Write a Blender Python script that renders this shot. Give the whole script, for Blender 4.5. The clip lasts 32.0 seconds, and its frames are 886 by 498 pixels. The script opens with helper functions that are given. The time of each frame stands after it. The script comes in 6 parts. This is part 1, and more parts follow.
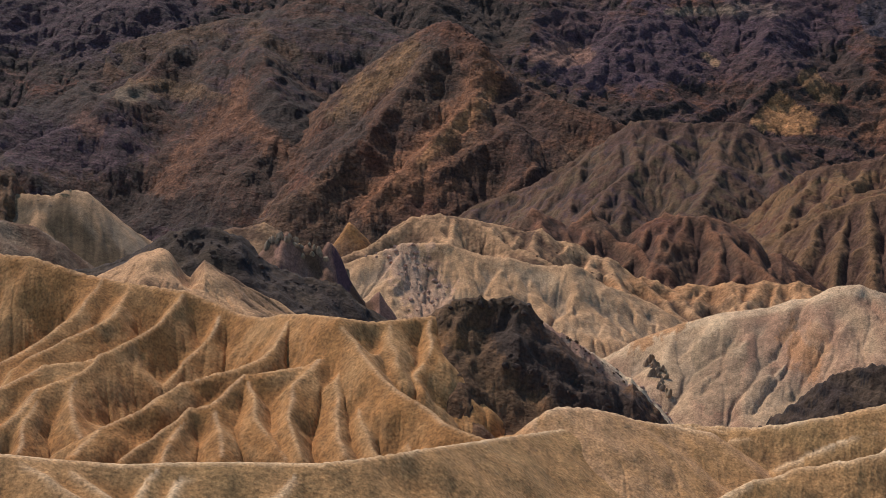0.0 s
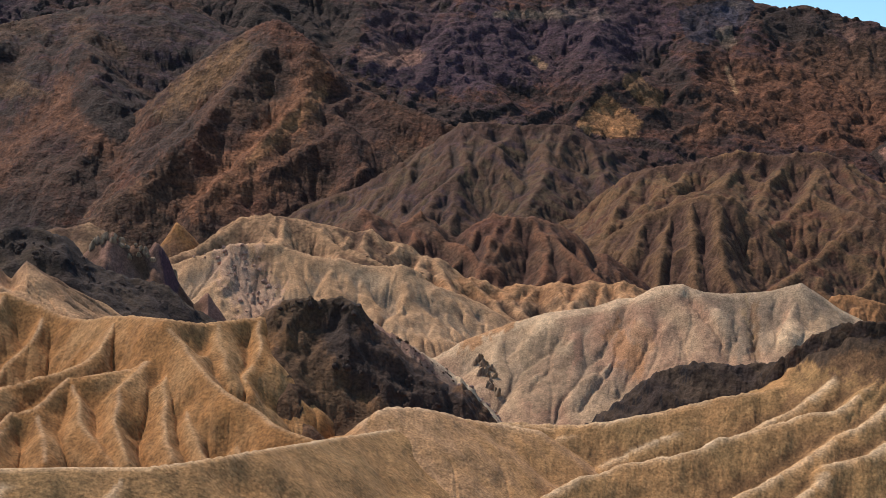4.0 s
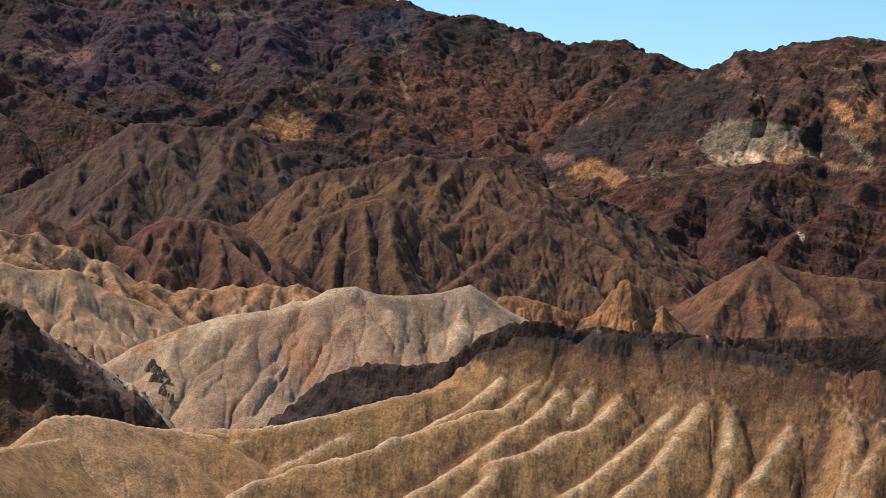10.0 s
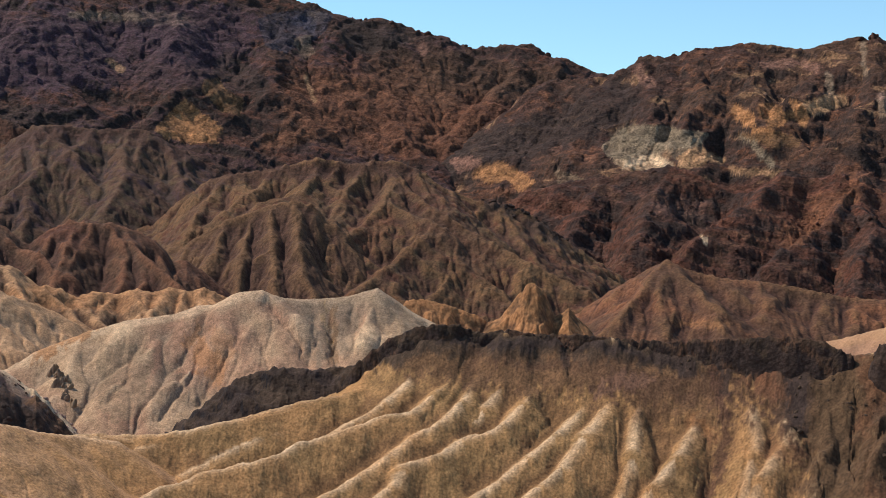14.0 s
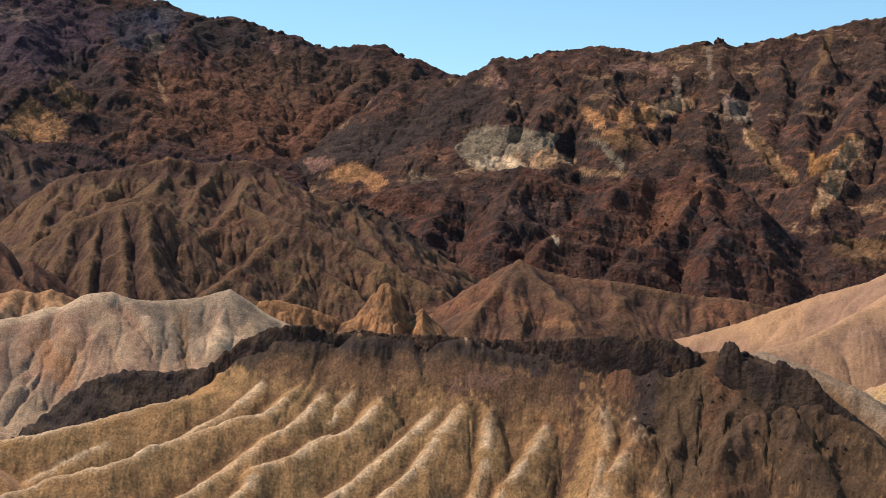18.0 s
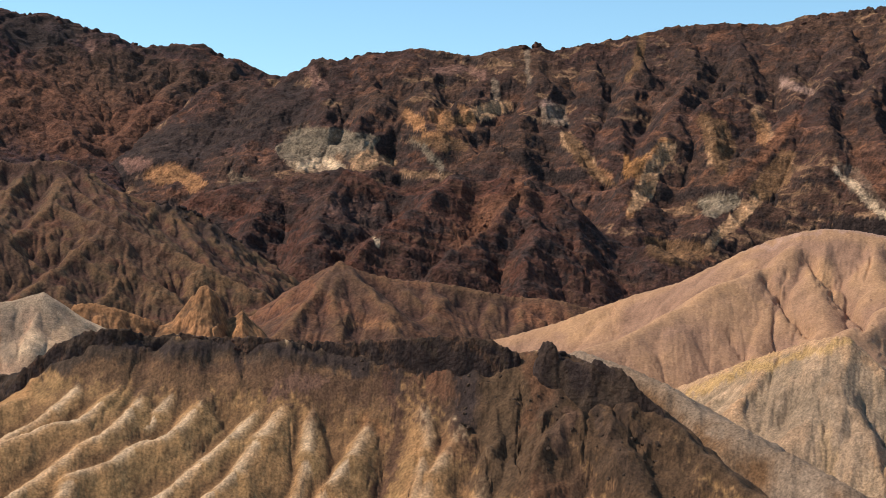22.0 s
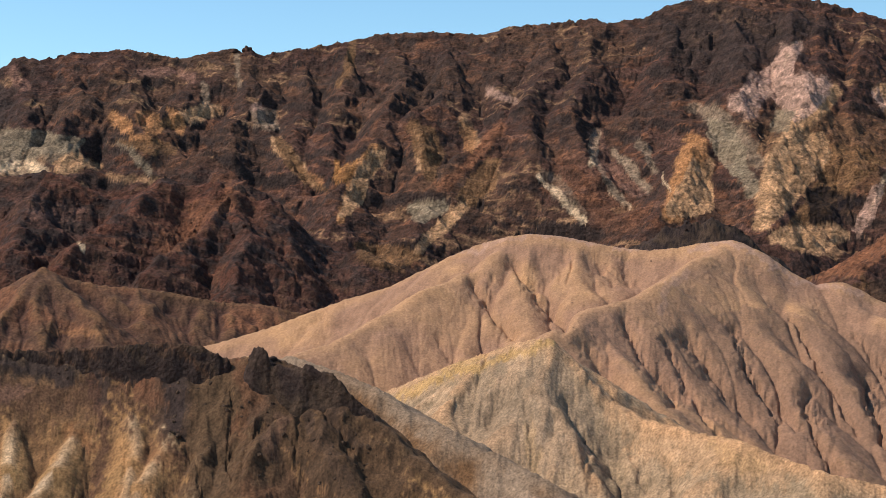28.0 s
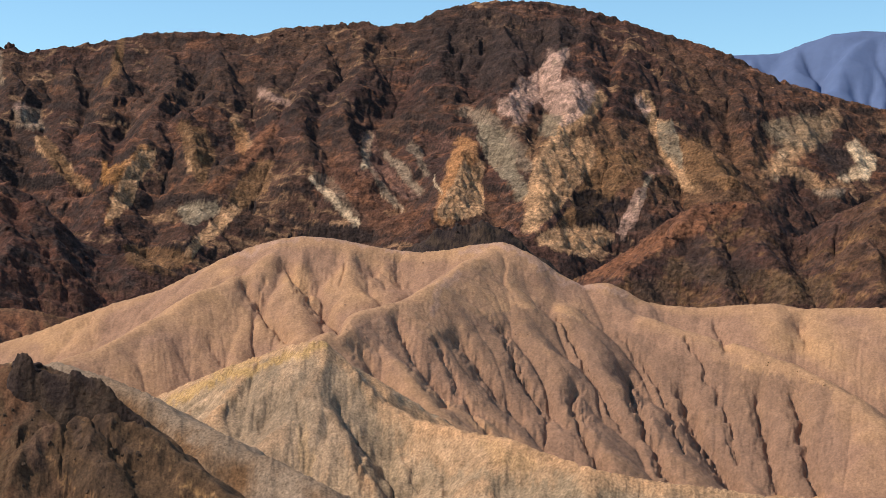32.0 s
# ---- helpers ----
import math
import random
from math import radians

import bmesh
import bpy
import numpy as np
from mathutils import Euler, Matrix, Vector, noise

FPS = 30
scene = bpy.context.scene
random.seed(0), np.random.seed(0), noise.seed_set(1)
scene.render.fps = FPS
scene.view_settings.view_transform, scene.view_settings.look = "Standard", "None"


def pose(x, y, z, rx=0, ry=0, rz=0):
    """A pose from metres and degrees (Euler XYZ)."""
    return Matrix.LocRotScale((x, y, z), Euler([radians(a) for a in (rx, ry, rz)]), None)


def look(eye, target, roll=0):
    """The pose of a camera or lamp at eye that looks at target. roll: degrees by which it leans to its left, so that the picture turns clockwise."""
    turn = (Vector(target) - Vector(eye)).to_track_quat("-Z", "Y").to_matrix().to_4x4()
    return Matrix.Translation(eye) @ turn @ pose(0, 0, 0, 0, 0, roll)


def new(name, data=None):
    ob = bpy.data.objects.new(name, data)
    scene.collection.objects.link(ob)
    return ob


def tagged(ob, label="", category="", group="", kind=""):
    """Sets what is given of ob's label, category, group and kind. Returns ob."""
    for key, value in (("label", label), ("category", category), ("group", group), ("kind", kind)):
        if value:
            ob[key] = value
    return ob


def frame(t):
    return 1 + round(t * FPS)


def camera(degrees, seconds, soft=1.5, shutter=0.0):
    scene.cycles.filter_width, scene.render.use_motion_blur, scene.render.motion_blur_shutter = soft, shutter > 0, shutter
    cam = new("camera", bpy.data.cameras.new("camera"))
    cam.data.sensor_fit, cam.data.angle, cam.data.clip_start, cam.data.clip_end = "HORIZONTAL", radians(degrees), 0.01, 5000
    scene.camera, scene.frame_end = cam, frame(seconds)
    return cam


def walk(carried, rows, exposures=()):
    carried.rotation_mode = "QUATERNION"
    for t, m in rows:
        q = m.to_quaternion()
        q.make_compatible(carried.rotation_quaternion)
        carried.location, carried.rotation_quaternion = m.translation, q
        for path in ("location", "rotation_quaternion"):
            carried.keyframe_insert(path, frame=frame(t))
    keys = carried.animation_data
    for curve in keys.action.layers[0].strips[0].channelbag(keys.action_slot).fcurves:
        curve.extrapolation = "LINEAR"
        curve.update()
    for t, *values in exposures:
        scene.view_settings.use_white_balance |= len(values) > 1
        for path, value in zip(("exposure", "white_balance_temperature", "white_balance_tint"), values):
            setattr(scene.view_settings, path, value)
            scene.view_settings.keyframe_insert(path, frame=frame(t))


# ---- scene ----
# ---- camera: a tripod at the rail of an overlook, panning to the right ----
EYE = 70.0
cam = camera(32.84, 32.0, 0.8)
ROWS = [
    (0.0, 0.000, -0.448, 0.090),
    (0.5, 0.701, -0.438, 0.137),
    (1.0, 1.506, -0.416, 0.052),
    (1.5, 2.260, -0.415, 0.075),
    (2.0, 2.957, -0.410, 0.095),
    (2.5, 3.746, -0.415, 0.051),
    (3.0, 4.643, -0.410, 0.048),
    (3.5, 5.513, -0.412, 0.084),
    (5.5, 9.668, -0.444, 0.126),
    (6.0, 10.763, -0.447, 0.118),
    (6.5, 12.003, -0.450, 0.107),
    (7.0, 13.194, -0.458, 0.096),
    (7.5, 14.425, -0.447, 0.131),
    (8.0, 15.620, -0.429, 0.118),
    (8.5, 16.744, -0.405, 0.095),
    (9.0, 17.685, -0.373, 0.047),
    (9.5, 18.395, -0.341, 0.053),
    (10.0, 18.833, -0.285, 0.050),
    (10.5, 19.201, -0.244, 0.051),
    (11.0, 19.529, -0.204, 0.053),
    (11.5, 19.912, -0.173, 0.034),
    (12.0, 20.280, -0.147, 0.035),
    (12.5, 20.667, -0.140, 0.058),
    (13.0, 21.189, -0.143, 0.057),
    (13.5, 21.770, -0.150, 0.045),
    (14.0, 22.366, -0.151, 0.035),
    (14.5, 23.054, -0.159, 0.015),
    (16.5, 25.752, -0.154, -0.050),
    (17.0, 26.465, -0.148, -0.019),
    (17.5, 27.186, -0.134, -0.027),
    (18.0, 27.934, -0.140, -0.048),
    (18.5, 28.683, -0.122, -0.044),
    (19.0, 29.388, -0.116, -0.062),
    (19.5, 30.087, -0.107, -0.067),
    (20.0, 30.792, -0.088, -0.086),
    (20.5, 31.537, -0.083, -0.111),
    (21.0, 32.613, -0.089, -0.135),
    (21.5, 33.690, -0.095, -0.129),
    (22.0, 34.758, -0.090, -0.137),
    (22.5, 35.762, -0.082, -0.143),
    (23.0, 36.669, -0.064, -0.161),
    (23.5, 37.587, -0.043, -0.162),
    (24.0, 38.546, -0.024, -0.176),
    (24.5, 39.572, -0.012, -0.157),
    (25.0, 40.623, -0.019, -0.188),
    (25.5, 41.621, -0.011, -0.195),
    (27.5, 44.915, 0.051, -0.203),
    (28.0, 45.742, 0.069, -0.226),
    (28.5, 46.626, 0.073, -0.271),
    (29.0, 47.618, 0.085, -0.241),
    (29.5, 48.755, 0.089, -0.249),
    (30.0, 50.093, 0.089, -0.216),
    (30.5, 51.331, 0.088, -0.228),
    (31.0, 52.476, 0.098, -0.276),
    (31.5, 53.463, 0.100, -0.328),
    (32.0, 54.382, 0.107, -0.378),
]
walk(cam, [(t, pose(0, 0, EYE, 90 + pitch, 0, -yaw) @ pose(0, 0, 0, 0, 0, roll)) for t, yaw, pitch, roll in ROWS])

# ---- light: high midday sun from the side, clear desert sky ----
SUN_AZ, SUN_EL = -37.0, 50.0          # bearing (clockwise from +y) and height, degrees
world = bpy.data.worlds.new("sky")
scene.world = world
world.use_nodes = True
wn = world.node_tree.nodes
sky = wn.new("ShaderNodeTexSky")
sky.sky_type, sky.sun_disc = "NISHITA", False
sky.sun_elevation, sky.sun_rotation = radians(SUN_EL), radians(SUN_AZ)
sky.altitude, sky.air_density, sky.dust_density, sky.ozone_density = 200, 1.0, 0.0, 3.0
tint = wn.new("ShaderNodeVectorMath")
tint.operation = "MULTIPLY"
tint.inputs[1].default_value = (0.84, 1.02, 1.04)
world.node_tree.links.new(sky.outputs[0], tint.inputs[0])
world.node_tree.links.new(tint.outputs[0], wn["Background"].inputs[0])
wn["Background"].inputs[1].default_value = 0.15
sun = new("sun", bpy.data.lights.new("sun", "SUN"))
sun.data.energy, sun.data.angle, sun.data.color = 5.0, radians(0.53), (1.0, 0.945, 0.86)
sa, se = radians(SUN_AZ), radians(SUN_EL)
sun.matrix_world = look((0, 0, 0), (-math.sin(sa) * math.cos(se), -math.cos(sa) * math.cos(se), -math.sin(se)))
scene.view_settings.exposure = 0.0


# ---- noise ----
def hash2(i, j, k=0):
    n = (i.astype(np.int64) * 374761393 + j.astype(np.int64) * 668265263 + k * 1442695041) & 0x7FFFFFFF
    n = ((n ^ (n >> 13)) * 1274126177) & 0x7FFFFFFF
    n = ((n ^ (n >> 15)) * 1103515245) & 0x7FFFFFFF
    return ((n ^ (n >> 16)) & 0xFFFF) / 65535.0


def vnoise(x, y, k=0):
    """Smooth value noise, -1 to 1."""
    i, j = np.floor(x), np.floor(y)
    u, v = x - i, y - j
    u, v = u * u * u * (u * (6 * u - 15) + 10), v * v * v * (v * (6 * v - 15) + 10)
    a = hash2(i, j, k) * (1 - u) + hash2(i + 1, j, k) * u
    b = hash2(i, j + 1, k) * (1 - u) + hash2(i + 1, j + 1, k) * u
    return 2 * (a * (1 - v) + b * v) - 1


def fbm(x, y, octaves=4, k=0, gain=0.5):
    s, a, n = 0, 1.0, 0
    for o in range(octaves):
        s = s + a * vnoise(x, y, k + o)
        n += a
        x, y, a = x * 1.97 * 0.8 - y * 1.97 * 0.6 + 7.3, x * 1.97 * 0.6 + y * 1.97 * 0.8 - 3.1, a * gain
    return s / n


def ridged(x, y, octaves=4, k=0):
    s, a, n = 0, 1.0, 0
    for o in range(octaves):
        s = s + a * (1 - np.abs(vnoise(x, y, k + o)) * 2)
        n += a
        x, y, a = x * 1.6 - y * 1.2 + 5.7, x * 1.2 + y * 1.6 - 1.9, a * 0.52
    return s / n


def blur(Z, na, nr):
    """Box mean over na by nr cells."""
    for axis, n in ((0, na), (1, nr)):
        n = max(1, int(n))
        pad = [(0, 0), (0, 0)]
        pad[axis] = (n + 1, n)
        c = np.cumsum(np.pad(Z, pad, mode="edge"), axis=axis)
        Z = (c[2 * n + 1:] - c[:-2 * n - 1] if axis == 0 else c[:, 2 * n + 1:] - c[:, :-2 * n - 1]) / (2 * n + 1)
    return Z


def erode(Z, R, da, power, widest, guard, turns=8, seed=1, smooth=0.5):
    """Running water: each turn finds the way down from every cell, adds up the catchment and wears the bed by it.
    power: depth of a gully over its length; widest: metres across of the largest catchment that counts."""
    na, nr = Z.shape
    rng = np.random.default_rng(seed)
    dr = np.gradient(R, axis=1)
    idx = np.arange(na * nr).reshape(na, nr)
    area = (dr * R * da).ravel()
    ways = [(i, j) for i in (-1, 0, 1) for j in (-1, 0, 1) if i or j]
    far = [np.sqrt((i * R * da) ** 2 + (j * dr) ** 2) for i, j in ways]
    for turn in range(turns):
        best, to, length = np.zeros_like(Z), idx.copy(), np.ones_like(Z)
        for (i, j), d in zip(ways, far):
            si, sj = slice(max(-i, 0), na - max(i, 0)), slice(max(-j, 0), nr - max(j, 0))
            ti, tj = slice(max(i, 0), na - max(-i, 0)), slice(max(j, 0), nr - max(-j, 0))
            fall = (Z[si, sj] - Z[ti, tj]) / d[si, sj] * (0.75 + 0.5 * rng.random((si.stop - si.start, sj.stop - sj.start)))
            up = fall > best[si, sj]
            best[si, sj] = np.where(up, fall, best[si, sj])
            to[si, sj] = np.where(up, idx[ti, tj], to[si, sj])
            length[si, sj] = np.where(up, d[si, sj], length[si, sj])
        to = to.ravel()
        root = to == idx.ravel()
        P, S = to.copy(), area.copy()
        live = ~root
        for _ in range(12):
            S = S + np.bincount(P[live], weights=S[live], minlength=S.size)
            live = live & ~root[P]
            P = P[P]
            if not live.any():
                break
        F = power / turns * np.minimum(np.sqrt(S), widest) / length.ravel() * guard.ravel()
        F[root] = 0
        a, b, P = Z.ravel() / (1 + F), F / (1 + F), to
        for _ in range(12):
            a, b, P = a + b * a[P], b * b[P], P[P]
        W = (a + b * Z.ravel()[P]).reshape(na, nr)
        n = (np.roll(W, 1, 0) + np.roll(W, -1, 0)) * 0.25 + 0.5 * W
        n[:, 1:-1] = n[:, 1:-1] * 0.7 + 0.15 * (n[:, 2:] + n[:, :-2])
        n[0], n[-1] = W[0], W[-1]
        Z = W + smooth * guard * (n - W)
    return Z


# ---- land forms ----
COLOURS = {
    "gold": (0.365, 0.222, 0.106), "ochre": (0.315, 0.165, 0.064), "pale": (0.420, 0.315, 0.218), "bone": (0.620, 0.500, 0.360),
    "grey": (0.250, 0.200, 0.155), "pink": (0.312, 0.202, 0.148), "rose": (0.240, 0.140, 0.115), "sand": (0.440, 0.285, 0.170),
    "umber": (0.104, 0.061, 0.041), "brown": (0.070, 0.038, 0.031), "dark": (0.044, 0.032, 0.030), "black": (0.018, 0.014, 0.012),
    "rust": (0.200, 0.096, 0.056), "red": (0.105, 0.046, 0.031), "plum": (0.068, 0.042, 0.062), "olive": (0.105, 0.073, 0.044),
    "sage": (0.240, 0.206, 0.156), "lemon": (0.420, 0.290, 0.130), "blue": (0.105, 0.165, 0.345), "ash": (0.250, 0.200, 0.142), "cocoa": (0.086, 0.055, 0.033), "straw": (0.300, 0.195, 0.094), "shade_clay": (0.238, 0.158, 0.118), "slate": (0.048, 0.046, 0.072), "basalt": (0.064, 0.046, 0.034), "tawny": (0.172, 0.103, 0.055), "blush": (0.400, 0.280, 0.240), "apricot": (0.380, 0.205, 0.100),
}


def col(c):
    v = np.array(COLOURS[c])
    return v * (0.96, 0.785, 0.635)


def spot(az, el, r):
    """The place at a bearing and height angle (degrees) seen from the overlook, r metres off on the level."""
    a = radians(az)
    return (r * math.sin(a), r * math.cos(a), EYE + r * math.tan(radians(el)))


def ridge_points(points, r, k):
    """A ridge line that leaves the crest at distance r and comes forward down a face of steepness k."""
    z0 = r * math.tan(radians(points[0][1]))
    out = []
    for n, (az, el) in enumerate(points):
        t = math.tan(radians(el))
        out.append(spot(az, el, r if n == 0 else min(r * 1.3, max(40.0, (k * r - z0) / max(k - t, 0.02)))))
    return out


def ground_z(x, y):
    """The wash and fans between the hills."""
    r = np.sqrt(x * x + y * y)
    z = EYE - 62 + np.clip(r - 620, 0, None) * 0.02
    knoll = EYE - 1.65 - np.clip(r - 4, 0, None) * 0.62
    return np.maximum(z, knoll)


def crags(x, y, z, u, tall, k):
    """Crossing diagonal buttresses and clefts of a rock face, tall metres high."""
    v, size = z * 1.15 + 0.2 * y, tall * 9
    u, v = u + size * 0.25 * fbm(u / size, v / size, 3, k + 11), v + size * 0.25 * fbm(u / size, v / size, 3, k + 14)
    c1 = ridged((u * 0.78 + v * 0.62) / size * 0.55, (v * 0.78 - u * 0.62) / size * 1.5, 5, k + 10)
    c2 = ridged((u * 0.78 - v * 0.62) / size * 0.55, (v * 0.78 + u * 0.62) / size * 1.5, 5, k)
    return tall * 1.3 * (np.clip(np.maximum(c1, c2), -0.4, 1) - 0.1)


def land(name, label, category, crest, r0, material, paint, spurs=(), k=0.55, side=0.8, steep=1.1, soft=1.2, auto=0, drop=0.0,
         near=None, rows=180, back=24, cell=30.0, step=0.04, rough=0.0, warp=1.0, seed=1, ends=1.0, group="", crag=0.0, kind="", rocky=(), cuts=(), fade=0.0, lift=0.0, parent=None,
         water=0.5, wide=1.5, uneven=0.12, smooth=0.5, ledges=()):
    """One hill: a crest line, the spurs that come forward from it, rills worn into its faces."""
    rng = random.Random(seed)
    az0, az1 = crest[0][0], crest[-1][0]
    caz, cel = np.array([c[0] for c in crest]), np.array([c[1] for c in crest])
    rr = (lambda a: float(np.interp(a, [q[0] for q in r0], [q[1] for q in r0]))) if isinstance(r0, (list, tuple)) else (lambda a: float(r0))
    lines = [([spot(a, e, rr(a)) for a, e in crest], steep, 0.0)]
    drawn = []
    for s in spurs:
        pts, opt = (s, {}) if isinstance(s, list) else s
        if lift:
            u, v = pts[0][0] - pts[1][0], pts[0][1] - pts[1][1]
            q = lift / max(math.hypot(u, v), 0.05)
            pts = [(pts[0][0] + u * q * 0.6, pts[0][1] + v * q), *pts[1:]]
        pts = [(pts[0][0], min(pts[0][1], float(np.interp(pts[0][0], caz, cel)))), *pts[1:]]
        r1, t1 = rr(pts[0][0]), math.tan(radians(pts[0][1]))
        c1 = r1 * math.tan(radians(float(np.interp(pts[0][0], caz, cel))))
        if r1 * t1 < c1 - 0.6:
            r1 = (steep * r1 - c1) / (steep - t1)
        if "r" in opt:
            close, r1 = 0.6, opt["r"]
            for host, place in drawn:
                for n in range(len(host) - 1):
                    (pa, pe), (qa, qe) = host[n], host[n + 1]
                    u, v = qa - pa, qe - pe
                    q = min(1.0, max(0.0, ((pts[0][0] - pa) * u + (pts[0][1] - pe) * v) / (u * u + v * v + 1e-9)))
                    off = math.hypot(pa + u * q - pts[0][0], pe + v * q - pts[0][1])
                    if off < close:
                        close, r1 = off, place[n] + (place[n + 1] - place[n]) * q
        line = ridge_points(pts, r1, opt.get("k", k))
        drawn.append((pts, [math.hypot(p[0], p[1]) for p in line]))
        if r1 < rr(pts[0][0]) - 0.5:
            line[0] = (line[0][0], line[0][1], line[0][2] - 1.2 * soft)
        lines.append((line, opt.get("side", side), opt.get("fade", fade)))
    for n in range(auto):
        a = az0 + (az1 - az0) * (n + 0.5 + rng.uniform(-0.3, 0.3)) / auto
        x, y, z = spot(a, float(np.interp(a, caz, cel)), rr(a))
        h = math.radians(a) + rng.uniform(-0.5, 0.5)
        pts, ln = [(x, y, z - drop * 0.3)], (z - EYE + 62) / k * rng.uniform(0.5, 0.9) / 5
        for q in range(5):
            h += rng.uniform(-0.3, 0.3)
            x, y, z = x - math.sin(h) * ln, y - math.cos(h) * ln, z - ln * k * rng.uniform(0.75, 1.25)
            pts.append((x, y, z - drop))
        lines.append((pts, side, fade))
    rc = [rr(a) for a in np.linspace(az0, az1, 9)]
    if near is None:
        near = min(rc) * 0.5
    far = max(rc) + 0.9 * max(20.0, max(p[2] for p in lines[0][0]) - EYE + 75) / steep
    margin = ends * (max(p[2] for p in lines[0][0]) - EYE + 70) / steep / min(rc) * 57.3
    lo, hi = max(az0 - margin, -21.0), min(az1 + margin, 75.0)
    na = int((hi - lo) / step) + 2
    rmax = max(rc)
    front = near * (rmax * 1.01 / near) ** np.linspace(0, 1, rows)
    rs = np.concatenate([front, np.linspace(rmax * 1.01, far, back + 1)[1:]])
    A, R = np.meshgrid(np.radians(np.linspace(lo, hi, na)), rs, indexing="ij")
    X, Y = R * np.sin(A), R * np.cos(A)
    x, y = X.ravel(), Y.ravel()
    wx = x + warp * cell * 0.16 * fbm(x / cell, y / cell, 3, seed)
    wy = y + warp * cell * 0.16 * fbm(x / cell, y / cell, 3, seed + 20)
    top = np.full(x.shape, -1e9)
    acc = np.zeros(x.shape)
    dist = np.zeros(x.shape)
    for pts, s, fd in lines:
        whole, done = sum(math.dist(p[:2], q[:2]) for p, q in zip(pts, pts[1:])) + 1e-6, 0.0
        for (ax, ay, za), (bx, by, zb) in zip(pts, pts[1:]):
            ex, ey = bx - ax, by - ay
            t = np.clip(((wx - ax) * ex + (wy - ay) * ey) / (ex * ex + ey * ey + 1e-9), 0, 1)
            d = np.sqrt((wx - ax - t * ex) ** 2 + (wy - ay - t * ey) ** 2)
            part_in = math.dist((ax, ay), (bx, by))
            rise = np.clip(1 - (done + t * part_in) / whole / 0.3, 0, 1) ** 1.5 if fd else 0.0
            done += part_in
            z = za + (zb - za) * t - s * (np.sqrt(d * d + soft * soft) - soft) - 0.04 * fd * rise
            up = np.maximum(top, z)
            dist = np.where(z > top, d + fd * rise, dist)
            acc = acc * np.exp((top - up) / soft * 1.5) + np.exp((z - up) / soft * 1.5)
            top = up
    z = top + (np.log(np.minimum(acc, 1.6)) / 1.5 * soft)
    hgt = np.clip((z - ground_z(x, y)) / 12.0, 0, 1)

    def grad(z):
        Z = z.reshape(X.shape)
        gr = np.gradient(Z, axis=1) / np.gradient(R, axis=1)
        ga = np.gradient(Z, axis=0) / (R * (hi - lo) / (na - 1) * 0.01745)
        return (gr * np.sin(A) + ga * np.cos(A)).ravel(), (gr * np.cos(A) - ga * np.sin(A)).ravel()

    # small unevenness that the water starts from, then the gullies
    gx, gy = grad(z)
    slope = np.clip(np.sqrt(gx * gx + gy * gy) * 1.6, 0, 1)
    guard = np.clip(dist / (cell * 0.5) - 0.05, 0.0, 1) * hgt
    z = z + guard * slope * cell * uneven * fbm(x / cell * 1.3, y / cell * 1.3, 5, seed + 33, 0.55)
    if crag:
        z = z + crags(x, y, z, R.ravel() * A.ravel(), crag, seed + 50) * hgt
    Z = erode(z.reshape(X.shape), R, (hi - lo) / (na - 1) * 0.01745, water, cell * wide, guard.reshape(X.shape), 8, seed, smooth)
    w = max(cell * 0.5, 1.0)
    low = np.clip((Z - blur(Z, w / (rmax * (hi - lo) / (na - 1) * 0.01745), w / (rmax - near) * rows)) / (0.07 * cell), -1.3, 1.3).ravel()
    z = Z.ravel()
    if crag > 2:
        z = z + crags(x, y, z, R.ravel() * A.ravel(), crag * 0.3, seed + 90) * hgt
    if ledges:
        tall, deep, lean = ledges
        v = (z + lean * x + 0.8 * tall * fbm(x / tall / 3, y / tall / 3, 5, seed + 35, 0.6)) / tall
        v = v - np.floor(v)
        z = z + hgt * deep * tall * (np.clip(v * 1.8 - 0.4, 0, 1) - v) * np.clip(0.3 + fbm(x / tall / 5, y / tall / 5, 4, seed + 36) * 2.5, 0, 1)
    if rough:
        z = z + rough * (fbm(x / (rough * 5), y / (rough * 5), 6, seed + 40, 0.66)) * hgt
    if rocky:
        ea, aa = np.degrees(np.arctan2(z - EYE, R.ravel())), np.degrees(A.ravel())
        for pts, wide, amp in rocky:
            m = np.clip((1.2 - near_line(aa, ea, pts) / wide) * 3, 0, 1)
            z = z + m * amp * (np.clip(ridged(x / (amp * 5), y / (amp * 5), 3, seed + 60), -0.6, 1) - 0.1)
    if cuts:
        ea, aa = np.degrees(np.arctan2(z - EYE, R.ravel())), np.degrees(A.ravel())
        wob = 0.28 * fbm(aa * 2.5, ea * 2.5, 5, seed + 70, 0.6)
        for pts, wide, deep in cuts:
            z = z - deep * np.exp(-(near_line(aa + wob, ea, pts) / wide) ** 2)
    az = np.linspace(lo, hi, na)
    back_at = np.array([rr(a) for a in az])[:, None]
    Z = z.reshape(X.shape)
    top_el = np.max(np.where(np.abs(R - back_at) < 0.12 * back_at, np.degrees(np.arctan2(Z - EYE, R)), -90), axis=1)
    off = np.where((az >= az0) & (az <= az1), np.interp(az, caz, cel) - top_el, 0.0)
    off = blur(np.clip(off, -1.0, 1.0)[:, None], 0.25 / (az[1] - az[0]), 1)
    z = (Z + off * 0.01745 * R * np.exp(-((R - back_at) / (0.05 * back_at)) ** 2)).ravel()
    gx, gy = grad(z)
    slope = np.sqrt(gx * gx + gy * gy)
    el = np.degrees(np.arctan2(z - EYE, R.ravel()))
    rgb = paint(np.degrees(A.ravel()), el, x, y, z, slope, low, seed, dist)
